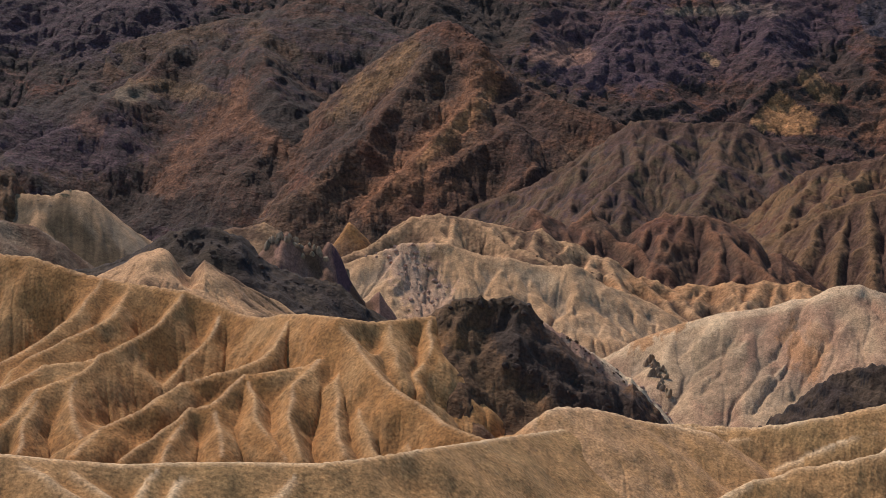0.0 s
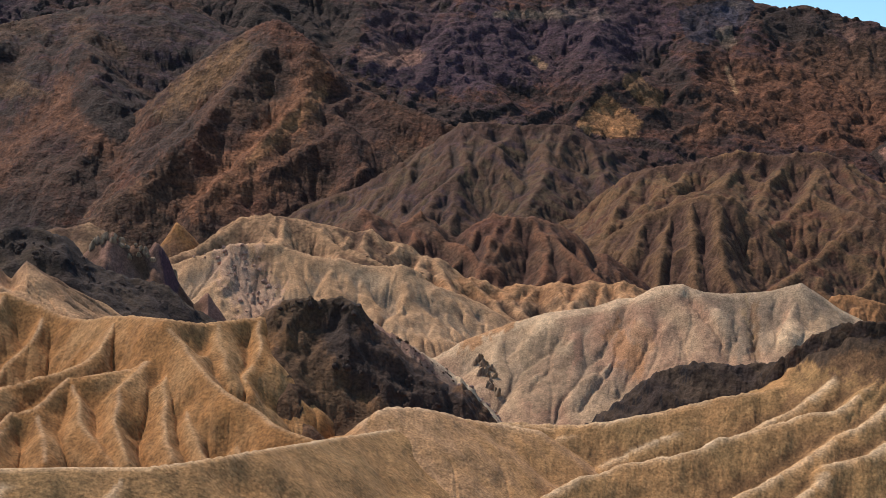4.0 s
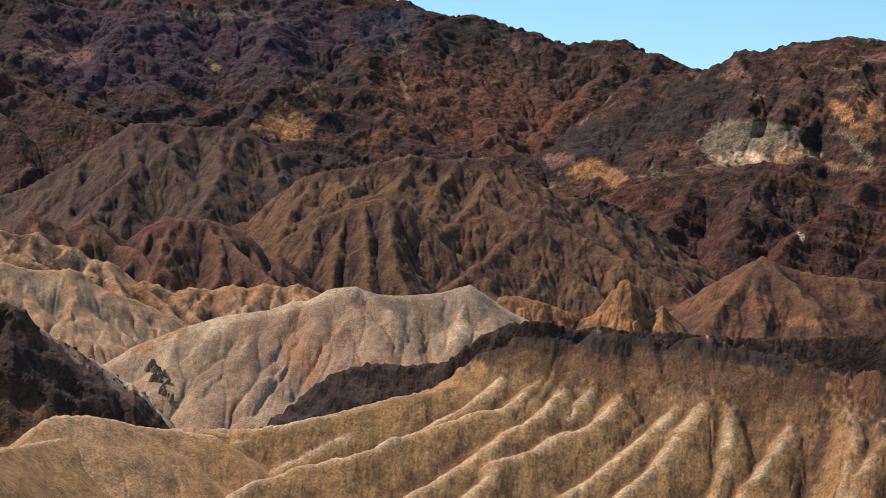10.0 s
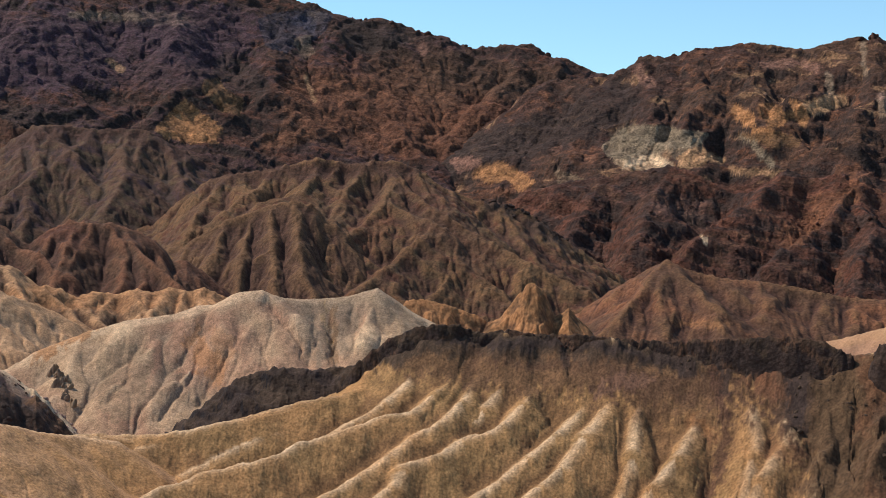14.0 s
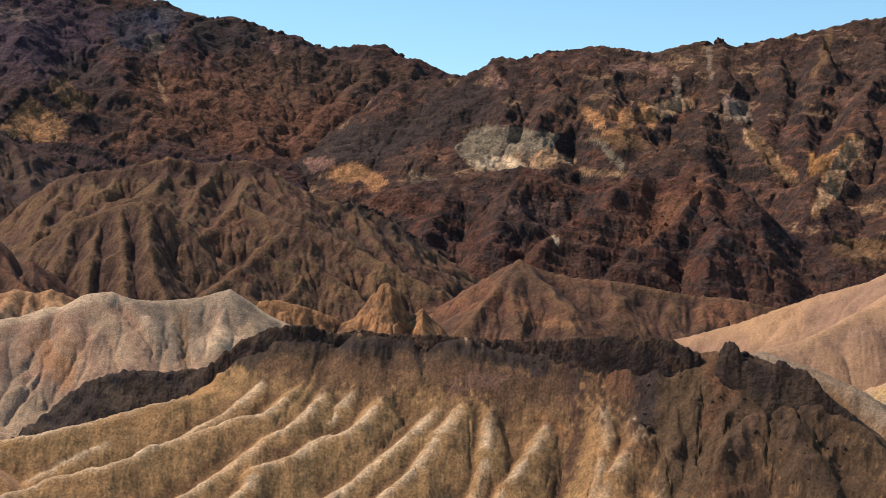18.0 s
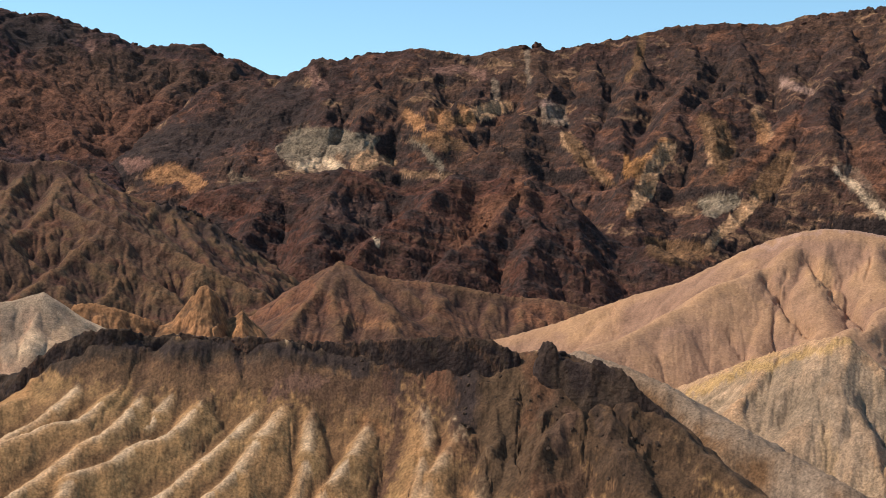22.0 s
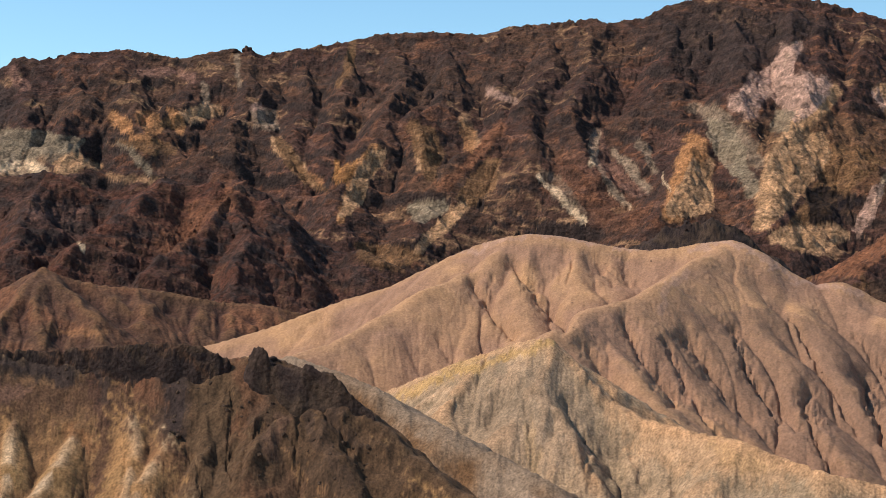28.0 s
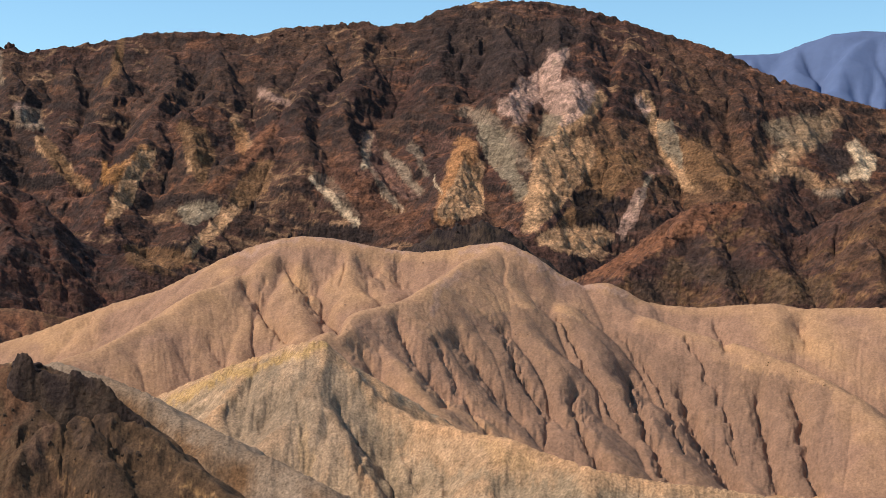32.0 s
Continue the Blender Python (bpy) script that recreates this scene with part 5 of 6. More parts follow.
east_range = land("east_range", "rugged dark brown mountain with cream and ochre outcrops", "mountain",
     [(26.56, 6.23), (28.44, 6.36), (29.48, 6.69), (29.99, 7.20)] + [(30.39, 7.08), (31.25, 7.08), (31.89, 7.35), (32.75, 7.38), (33.82, 7.52), (34.89, 7.36), (35.96, 7.20), (36.80, 7.44), (37.86, 7.63), (38.18, 7.45), (38.39, 7.66), (38.81, 7.36), (39.96, 7.58), (41.20, 7.75)] + [(43.53, 8.22), (45.26, 8.28), (47.41, 8.17), (48.27, 8.46), (49.78, 8.56), (51.49, 8.72), (52.13, 8.52), (53.61, 8.74)] + [(53.49, 8.68), (54.14, 9.10), (55.65, 9.40), (56.51, 9.46), (58.23, 9.41), (59.73, 9.13), (61.21, 8.68), (62.90, 8.07), (64.16, 7.70), (65.41, 7.21), (66.44, 6.55), (67.87, 5.99), (69.48, 5.46), (70.84, 5.06), (73.41, 4.06)],
     1700, ROCK, painter("brown", "umber", 0.25, 110, ragged=0.5, grit=0.4, areas=[
         ([(53.94, 8.66), (56.31, 9.26), (58.44, 8.60), (60.98, 8.33), (59.29, 7.74), (57.15, 6.72), (55.00, 6.32), (54.36, 7.39)], "dark", 0.6),
         ([(60.33, 3.92), (61.59, 3.68), (62.22, 3.04), (61.16, 2.42), (59.89, 0.94), (59.04, 0.30), (58.40, 0.52), (59.69, 2.43)], "tawny", 0.9),
         ([(55.25, 3.50), (55.95, 2.47), (56.01, 1.56), (55.41, 1.29), (54.29, 1.19), (54.16, 1.51), (54.66, 2.47)], "sand", 0.95),
         ([(58.95, 4.25), (59.91, 4.35), (60.33, 3.49), (59.69, 2.65), (58.40, 1.16), (57.87, 0.74), (57.77, 1.38), (58.09, 2.66), (58.42, 3.51)], "sand", 0.85),
         ([(58.97, 7.64), (59.29, 7.42), (58.64, 6.49), (58.00, 6.28), (57.36, 5.44), (56.61, 5.45), (57.15, 6.19), (58.01, 6.81), (58.54, 7.44)], "blush", 0.9),
         ([(58.64, 6.27), (59.81, 6.25), (60.23, 5.72), (59.70, 5.09), (58.95, 4.68), (58.42, 5.22), (58.11, 5.75)], "blush", 0.9),
         ([(55.75, 4.93), (56.50, 4.71), (57.14, 3.85), (57.24, 2.88), (56.81, 2.67), (56.17, 3.32), (55.74, 4.18)], "sage", 0.95),
         ([(58.21, 5.22), (58.96, 5.10), (58.63, 4.36), (57.99, 4.37)], "sage", 0.8),
         ([(61.92, 5.90), (62.33, 5.36), (62.12, 5.05), (61.81, 5.37)], "blush", 0.9),
         ([(62.54, 4.83), (63.06, 4.92), (63.47, 3.86), (63.47, 3.02), (62.85, 3.56), (62.54, 4.20)], "sage", 0.9),
         ([(63.27, 4.50), (64.40, 3.22), (64.91, 2.58), (63.67, 2.60), (63.47, 3.44)], "tawny", 0.9),
         ([(57.98, 0.74), (59.25, 0.94), (60.31, 1.04), (60.94, 0.50), (59.88, -0.24), (58.61, -0.02)], "sand", 0.8),
         ([(59.37, 2.12), (60.00, 2.43), (60.74, 1.89), (61.37, 1.99), (60.63, 0.93), (59.47, 0.94)], "black", 0.9),
         ([(61.69, 2.30), (62.21, 2.40), (61.79, 1.14), (61.16, 0.50), (60.95, 0.72), (61.37, 1.56)], "blush", 0.85),
         ([(66.35, 4.74), (67.97, 5.01), (68.92, 4.78), (68.92, 3.96), (67.76, 3.78), (66.75, 3.90)], "ash", 0.6),
         ([(66.85, 3.38), (67.35, 3.27), (67.55, 2.75), (66.65, 2.66)], "sand", 0.8),
         ([(43.12, 3.94), (43.65, 3.88), (43.54, 3.35), (43.01, 2.71), (42.80, 2.07), (42.17, 1.33), (41.75, 1.23), (41.97, 2.07), (42.49, 3.13)], "sand", 0.9),
         ([(42.18, 3.34), (42.56, 3.51), (42.18, 2.71), (41.76, 2.50), (41.55, 3.13)], "ochre", 0.8),
         ([(44.60, 4.84), (45.34, 4.74), (45.87, 3.78), (45.33, 2.61), (44.91, 3.35), (44.60, 3.99)], "tawny", 0.9),
         ([(46.41, 4.96), (47.04, 4.53), (46.93, 3.68), (46.51, 3.89)], "apricot", 0.7),
         ([(44.48, 1.76), (45.75, 1.97), (45.96, 1.54), (45.11, 1.01), (44.58, 1.12)], "sage", 0.9),
         ([(46.50, 1.97), (47.03, 1.86), (45.75, 0.79), (44.79, -0.16), (44.37, -0.16), (45.11, 0.69), (45.86, 1.43)], "sand", 0.95),
         ([(47.47, 3.57), (48.00, 3.46), (47.67, 2.29), (46.82, 1.65), (46.18, 2.07)], "tawny", 0.9),
         ([(49.39, 3.14), (50.25, 2.82), (51.32, 1.31), (50.67, 1.42), (49.71, 2.28)], "grey", 0.45),
         ([(51.23, 4.53), (51.77, 4.64), (52.19, 3.35), (52.83, 2.70), (53.69, 2.05), (52.83, 2.06), (51.76, 2.92)], "rose", 0.5),
         ([(39.29, 4.37), (39.80, 4.16), (40.72, 2.91), (41.45, 2.18), (40.72, 2.39), (39.70, 3.32)], "tawny", 0.95),
         ([(36.08, 5.34), (37.27, 5.57), (37.47, 5.17), (36.47, 4.84), (36.08, 4.83)], "sand", 0.8),
         ([(42.37, 0.38), (44.26, 0.16), (45.11, -0.27), (43.84, -0.69), (42.58, -0.58)], "tawny", 0.9),
         ([(38.48, 5.29), (39.30, 5.30), (39.40, 4.68), (38.58, 4.67)], "grey", 0.7),
         ([(33.33, 5.12), (33.97, 5.00), (34.18, 4.47), (33.65, 4.37)], "apricot", 0.95),
         ([(34.29, 5.21), (34.82, 5.21), (35.35, 4.67), (34.92, 4.31), (34.50, 4.68)], "apricot", 0.95),
         ([(35.24, 5.41), (35.77, 5.30), (36.09, 4.66), (35.56, 4.67)], "apricot", 0.95),
         ([(36.09, 5.19), (36.61, 5.56), (37.14, 5.28), (36.61, 4.97)], "sand", 0.9),
         ([(28.39, 3.75), (29.36, 4.50), (30.86, 4.49), (32.36, 4.16), (32.15, 3.74), (30.43, 3.53), (29.14, 3.21), (28.50, 3.43)], "sage", 0.85),
         ([(28.60, 3.32), (29.57, 3.21), (30.43, 3.53), (31.08, 3.10), (30.22, 2.78), (29.14, 2.89)], "bone", 0.45),
         ([(31.18, 3.32), (31.83, 3.70), (32.36, 3.20), (32.04, 2.88), (31.29, 2.89)], "sand", 0.9),
         ([(23.77, 2.46), (24.62, 3.21), (25.05, 2.89), (25.91, 2.36), (25.27, 2.03), (24.84, 2.46), (24.30, 2.29)], "apricot", 0.9),
         ([(22.70, 3.21), (23.45, 3.42), (23.55, 2.89), (22.91, 2.67)], "rose", 0.7),
         ([(26.56, 2.89), (27.42, 2.68), (28.50, 2.25), (28.71, 1.39), (28.06, 0.74), (27.20, 1.17)], "ash", 0.5),
         ([(33.43, 4.16), (34.71, 4.25), (35.77, 3.92), (35.66, 3.61), (34.50, 3.68)], "tawny", 0.9),
         ([(38.71, 5.46), (39.43, 5.34), (39.53, 4.61), (38.91, 4.52)], "grey", 0.6)],
         beds=[("rust", -0.45, 0.15), ("dark", 0.0, 0.15), ("sand", 0.55, 0.12), ("rose", -0.75, 0.1)], steepc="dark", steep_at=1.25, patches=[],
         strokes=[([(51.66, 4.53), (51.39, 3.35)], 0.15, "bone", 0.9), ([(52.30, 3.78), (52.83, 2.92), (53.52, 2.09)], 0.13, "grey", 0.9), ([(49.71, 2.54), (50.46, 1.74), (51.15, 1.16)], 0.15, "bone", 0.9), ([(52.08, 2.27), (52.72, 1.58)], 0.09, "bone", 0.8), ([(53.27, 3.99), (53.70, 2.91)], 0.17, "grey", 0.8), ([(61.85, 5.75), (62.19, 5.32)], 0.19, "blush", 1.0), ([(62.69, 4.68), (63.16, 3.24)], 0.15, "bone", 0.8), ([(42.30, 7.75), (42.19, 6.71)], 0.19, "tawny", 0.8), ([(67.15, 3.58), (66.95, 2.76)], 0.19, "bone", 0.8), ([(67.55, 2.95), (68.45, 2.32)], 0.21, "sand", 0.7), ([(58.97, 7.54), (58.43, 6.49)], 0.19, "bone", 0.8), ([(39.50, 4.16), (40.42, 3.12)], 0.17, "sand", 0.9),
         ([(22.28, 3.09), (24.78, 3.80), (27.23, 4.60), (29.04, 5.29)], 0.9, "dark", 0.85), 
         ([(31.88, -0.10), (35.10, 0.33), (38.28, -0.53)], 1.0, "dark", 0.5), ([(40.95, 6.31), (46.11, 6.52), (50.41, 6.27)], 0.9, "dark", 0.35), ([(54.24, 8.10), (56.75, 7.41), (58.81, 7.96)], 1.0, "dark", 0.6), ([(32.96, 1.84), (36.16, 2.04)], 0.5, "red", 0.6), ([(47.83, 4.59), (46.75, 3.31), (45.88, 2.46)], 0.25, "rust", 0.8), ([(50.40, 3.07), (52.52, 1.35)], 0.8, "rust", 0.35),
         ([(33.48, 4.97), (33.89, 4.66)], 0.25, "apricot", 1.0), ([(34.51, 5.08), (34.82, 4.56)], 0.3, "apricot", 1.0), ([(35.45, 4.95), (35.86, 4.62)], 0.22, "apricot", 1.0), ([(33.99, 4.24), (35.44, 3.98)], 0.12, "apricot", 0.9), ([(35.87, 5.10), (37.13, 5.33)], 0.2, "sand", 0.9), ([(36.71, 6.27), (36.92, 5.43)], 0.15, "grey", 0.8),
         ([(29.33, 4.07), (30.53, 3.99), (31.74, 3.69)], 0.5, "sage", 0.55), ([(29.33, 3.14), (30.33, 3.26), (30.93, 3.02)], 0.2, "bone", 0.9), ([(31.53, 3.06), (31.94, 3.59), (32.96, 3.18)], 0.15, "sand", 0.8), ([(33.58, 4.13), (34.61, 3.09)], 0.15, "sage", 0.8), ([(33.37, 2.87), (35.23, 2.67)], 0.15, "sand", 0.6),
         ([(23.72, 2.70), (24.58, 2.91), (25.43, 2.49)], 0.25, "apricot", 0.9), ([(22.66, 3.12), (23.72, 3.12)], 0.15, "rose", 0.8), ([(42.24, 7.90), (42.35, 7.16), (41.81, 6.31)], 0.15, "tawny", 0.9), ([(37.98, 7.34), (38.08, 6.29)], 0.12, "grey", 0.7), ([(38.61, 5.44), (39.13, 4.92)], 0.25, "blush", 0.7), ([(34.41, 6.65), (35.45, 6.77), (36.29, 6.58)], 0.15, "rose", 0.8), ([(29.74, 6.54), (30.14, 6.14)], 0.25, "rose", 0.7),
         ([(39.20, 4.28), (39.87, 3.43), (40.94, 2.47)], 0.13, "sand", 1.0), ([(40.09, 3.11), (41.15, 2.68)], 0.18, "apricot", 0.6), ([(43.20, 3.92), (42.44, 3.11), (42.01, 2.04), (41.79, 1.18)], 0.18, "apricot", 1.0), ([(41.69, 3.43), (41.80, 2.68)], 0.12, "ochre", 0.9), ([(44.60, 4.71), (45.02, 3.53), (45.34, 2.89)], 0.3, "tawny", 0.9), ([(44.70, 4.61), (44.81, 3.11)], 0.1, "sand", 0.8), ([(46.54, 4.92), (46.96, 4.17)], 0.25, "sand", 0.6),
         ([(44.48, 1.60), (45.23, 1.71)], 0.2, "sage", 0.9), ([(46.74, 2.02), (45.88, 1.06), (45.01, 0.09)], 0.16, "sand", 1.0), ([(42.64, -0.01), (42.85, -0.76)], 0.2, "apricot", 0.7), ([(41.57, -1.08), (42.21, -1.29)], 0.1, "bone", 0.9), ([(47.62, 5.98), (48.37, 5.66)], 0.2, "blush", 0.7),
         ([(51.58, 4.56), (51.36, 3.92), (51.78, 2.85), (52.52, 1.88)], 0.12, "grey", 0.9), ([(52.74, 3.48), (53.16, 2.62), (53.59, 2.30)], 0.15, "grey", 0.9), ([(49.32, 2.87), (50.39, 1.79), (51.24, 1.14)], 0.09, "bone", 0.9), ([(54.01, 2.83), (54.43, 1.97)], 0.06, "bone", 0.8),
         ([(55.38, 3.87), (54.96, 2.60), (54.53, 1.33)], 0.32, "apricot", 1.0), ([(55.69, 3.23), (55.69, 1.96)], 0.2, "sand", 0.7), ([(56.12, 4.70), (56.73, 3.42), (57.45, 2.15)], 0.3, "sage", 0.8), ([(55.28, 5.35), (56.32, 4.91)], 0.25, "grey", 0.7),
         ([(59.02, 7.44), (58.50, 6.52), (58.60, 5.69)], 0.2, "blush", 1.0), ([(57.37, 6.35), (57.36, 5.09)], 0.3, "blush", 0.7), ([(58.80, 5.48), (59.42, 5.87), (60.03, 6.06)], 0.3, "blush", 0.9), ([(60.43, 5.84), (59.41, 4.63), (58.38, 3.40), (57.86, 1.94)], 0.25, "sand", 0.9), ([(58.80, 3.60), (58.38, 2.14)], 0.3, "tawny", 0.9), ([(58.17, 0.46), (59.80, 0.24)], 0.25, "sand", 0.8),
         ([(62.04, 5.61), (62.25, 5.18)], 0.12, "bone", 0.9), ([(62.67, 4.54), (63.08, 3.26), (63.92, 2.40)], 0.28, "sand", 0.8), ([(67.04, 4.45), (67.45, 3.81), (68.26, 4.21)], 0.4, "sage", 0.6), ([(66.82, 2.78), (67.24, 3.19)], 0.15, "sand", 0.8), ([(69.87, 3.55), (70.07, 2.72)], 0.2, "bone", 0.9), ([(62.23, 2.85), (61.59, 1.58)], 0.12, "bone", 0.9), ([(68.25, 2.12), (69.26, 2.11)], 0.15, "grey", 0.8), ([(59.05, 3.96), (62.24, 3.27), (65.38, 2.80)], 1.5, "tawny", 0.45), ([(56.70, 5.48), (58.21, 6.10), (59.28, 6.30)], 0.35, "blush", 0.9), ([(58.54, 7.58), (58.32, 6.52)], 0.15, "blush", 1.0), ([(55.84, 5.06), (56.91, 4.19), (57.54, 3.33)], 0.4, "grey", 0.8),
         ([(55.18, 3.99), (54.74, 2.71), (54.30, 1.42)], 0.35, "apricot", 1.0), ([(59.16, 5.02), (58.41, 3.75), (57.97, 2.47), (57.74, 0.97)], 0.32, "sand", 1.0), ([(59.47, 3.10), (60.33, 3.51), (60.97, 3.29)], 0.4, "apricot", 0.5), ([(62.04, 5.82), (62.56, 4.54), (63.08, 3.47), (63.71, 2.40)], 0.26, "sand", 0.9), ([(63.93, 3.88), (65.17, 2.59)], 0.4, "tawny", 0.9),
         ([(66.83, 2.99), (67.86, 4.01), (68.88, 4.82)], 0.45, "sand", 0.6), ([(69.67, 3.76), (70.27, 3.12), (69.47, 2.73)], 0.28, "bone", 0.9), ([(59.89, 1.81), (60.32, 2.02)], 0.35, "black", 0.9), ([(68.66, 3.58), (69.27, 3.15)], 0.45, "dark", 0.9), ([(63.08, 3.79), (63.71, 3.57)], 0.2, "dark", 0.9), ([(61.18, 3.07), (62.87, 3.05)], 0.15, "rose", 0.8), ([(62.90, 7.49), (65.18, 4.70)], 0.5, "umber", 0.6)]),
     spurs=[[(47.41, 8.10), (48.26, 5.02), (47.39, 3.95), (46.53, 3.10), (45.88, 2.13), (45.01, 1.17), (44.36, 0.20)], [(43.97, 8.22), (44.39, 6.53), (43.52, 5.04), (43.09, 4.03), (42.23, 3.11), (41.90, 2.04), (41.68, 0.97)], [(43.09, 4.03), (43.73, 2.89), (44.37, 1.60)], [(51.49, 8.66), (51.48, 6.68), (50.83, 5.21), (51.25, 3.28)],
            [(54.25, 9.04), (54.45, 6.21), (55.38, 4.25), (54.64, 2.61), (54.21, 1.29)], [(55.38, 4.25), (55.94, 3.01), (56.52, 2.06)], [(59.63, 9.05), (59.82, 6.48), (59.21, 5.05), (58.39, 3.77), (57.76, 2.36), (57.65, 0.88)], [(59.21, 5.05), (59.61, 3.38), (59.40, 2.13)], [(38.19, 7.51), (38.39, 5.23), (39.45, 3.75), (40.08, 2.47)], [(34.62, 7.38), (34.00, 5.81), (34.61, 4.56)],
            [(38.19, 7.51), (38.18, 5.23), (37.54, 3.95), (37.96, 2.34), (37.11, 1.19), (36.06, 0.13)], [(40.10, 7.74), (40.52, 5.67), (39.66, 4.18)], [(29.74, 7.76), (30.54, 5.95), (29.93, 4.70)], [(31.75, 7.38), (32.36, 5.57), (31.54, 4.31)], [(36.29, 7.23), (36.50, 6.27), (35.45, 5.10), (34.82, 4.14)], [(41.82, 7.96), (42.24, 6.74), (41.37, 4.82), (41.58, 3.75)], [(45.69, 8.22), (46.11, 6.31), (44.81, 4.93), (45.45, 3.10)],
            [(49.56, 8.48), (49.98, 6.91), (48.90, 5.23), (49.33, 3.51)], [(56.76, 9.27), (56.96, 7.40), (56.53, 5.53), (57.36, 3.84)],
            [(58.66, 9.36), (59.06, 5.24), (57.97, 3.11), (57.75, 1.40)], [(61.21, 8.68), (61.41, 6.89), (60.76, 4.78), (61.18, 3.07)], [(62.90, 8.01), (63.10, 6.22), (63.30, 4.53), (65.17, 2.38)], [(65.41, 7.10), (66.02, 5.10), (65.79, 3.00)], [(67.87, 5.92), (67.45, 4.44), (68.25, 2.96), (69.06, 1.69)]],
     k=0.52, side=0.8, steep=0.7, near=900, rows=430, cell=95, seed=73, rough=5, crag=9.0, auto=10, drop=10, soft=4, step=0.045, water=0.14, smooth=0.3, uneven=0.05, wide=0.6, ledges=(24.0, 0.4, 0.12))

dark_foothill = land("dark_foothill", "dark red-brown rocky foothill", "hill",
     [(25.45, 1.98), (26.98, 2.40), (28.54, 2.62), (29.33, 2.73), (30.93, 3.00), (31.74, 2.82), (32.34, 2.44), (33.37, 2.03), (34.19, 2.14), (35.23, 2.84), (36.07, 2.46), (37.12, 2.63), (37.96, 2.36), (38.59, 1.83), (39.23, 2.08), (40.08, 1.29), (40.93, 0.32), (41.78, -0.11), (42.64, 0.10), (43.93, -0.55), (45.22, -1.20), (46.51, -2.07)],
     [(22, 1130), (40, 1050), (48, 980)], ROCK, painter("brown", "red", 0.45, 60, beds=[("dark", 0.2, 0.25), ("umber", -0.4, 0.15)], strokes=[([(37.75, 2.15), (36.48, 1.29), (35.43, 0.34)], 0.35, "rust", 0.6), ([(30.52, 1.39), (32.34, 1.61)], 0.3, "rose", 0.4), ([(32.13, 0.25), (32.34, 0.14)], 0.08, "bone", 0.9), ([(42.64, -0.11), (43.93, -0.55)], 0.3, "tawny", 0.8)]),
     spurs=[[(37.96, 2.32), (37.11, 1.19), (35.85, 0.13), (34.59, -0.92)], [(37.96, 2.32), (38.38, 0.55), (38.16, -1.16)], [(35.23, 2.80), (33.98, 1.61), (32.34, 0.35), (31.32, -0.69)], [(30.93, 2.95), (30.52, 1.39), (29.72, -0.06)], [(33.37, 1.99), (33.57, 0.35), (33.15, -1.12)], [(40.08, 1.25), (39.86, -0.10), (39.64, -1.60)], [(28.54, 2.58), (27.75, 0.97), (26.97, -0.25)]],
     k=0.45, side=0.8, steep=0.8, near=700, rows=200, cell=45, seed=131, rough=2.2, crag=4.5, soft=2, step=0.045, water=0.14, smooth=0.1, uneven=0.05, wide=0.6, ledges=(12.0, 0.45, 0.35))

black_knob = land("black_knob", "black rocky knob below the cliffs", "rock",
     [(51.96, -0.35), (52.93, 0.12), (53.68, 0.46), (54.22, 0.89), (54.59, 0.80), (54.98, 1.05), (55.45, 0.97), (55.94, 1.22), (56.27, 0.96), (56.80, 0.87), (57.33, 0.35), (58.18, -0.44)],
     900, LAVA, painter("dark", "basalt", 0.5, 8, beds=[("black", 0.2, 0.25)]), k=0.7, side=1.0, steep=0.9, near=780, rows=70, cell=16, seed=137, crag=2.6, rough=2.0, auto=6, water=0.1, step=0.03)

rust_knoll = land("rust_knoll", "rust-brown rocky knoll below the mountain", "hill",
     [(58.16, -1.62), (59.02, -1.19), (60.30, -0.66), (61.79, 0.29), (62.86, 1.14), (64.12, 1.76), (66.20, 1.84), (67.02, 1.09), (67.52, 0.35), (68.24, 0.77), (69.05, 1.28), (70.82, 2.08), (72.63, 2.66)],
     [(55, 800), (72, 760)], ROCK, painter("brown", "umber", 0.4, 40, ragged=0.6, areas=[([(65.52, 1.90), (65.93, 1.62), (64.08, 0.65), (62.20, -0.18), (61.15, -1.03), (59.46, -0.81), (60.94, -0.24), (63.25, 0.91), (64.50, 1.70)], "rust", 0.85), ([(63.24, 0.07), (64.08, 0.48), (65.10, -0.15), (66.32, -0.58), (65.50, -1.62), (64.07, -1.20)], "dark", 0.6), ([(66.52, -1.20), (68.89, -1.00), (68.89, -2.03), (66.32, -2.04)], "olive", 0.6), ([(61.36, -1.20), (62.61, -0.99), (63.44, -1.84), (61.98, -1.94)], "basalt", 0.6)], beds=[("tawny", -0.3, 0.2), ("dark", 0.3, 0.15)], strokes=[([(64.12, 1.65), (62.85, 0.92), (61.15, -0.13), (59.87, -0.98)], 0.35, "rust", 0.6), ([(63.26, -0.78), (67.41, -1.22)], 0.4, "olive", 0.6)]),
     spurs=[[(64.12, 1.72), (62.85, 0.50), (61.57, -0.77), (60.72, -1.63)], [(64.12, 1.72), (64.32, 0.27), (65.14, -1.64)], [(66.20, 1.80), (66.40, 0.26), (67.41, -1.64)], [(69.05, 1.24), (68.84, -0.18), (69.03, -1.85)], [(70.82, 2.04), (70.25, 0.23), (70.63, -1.84)]],
     k=0.5, side=0.8, steep=0.8, near=600, rows=110, cell=30, seed=79, rough=1.5, crag=3.0, soft=2, water=0.14, smooth=0.1, uneven=0.05, wide=0.6)

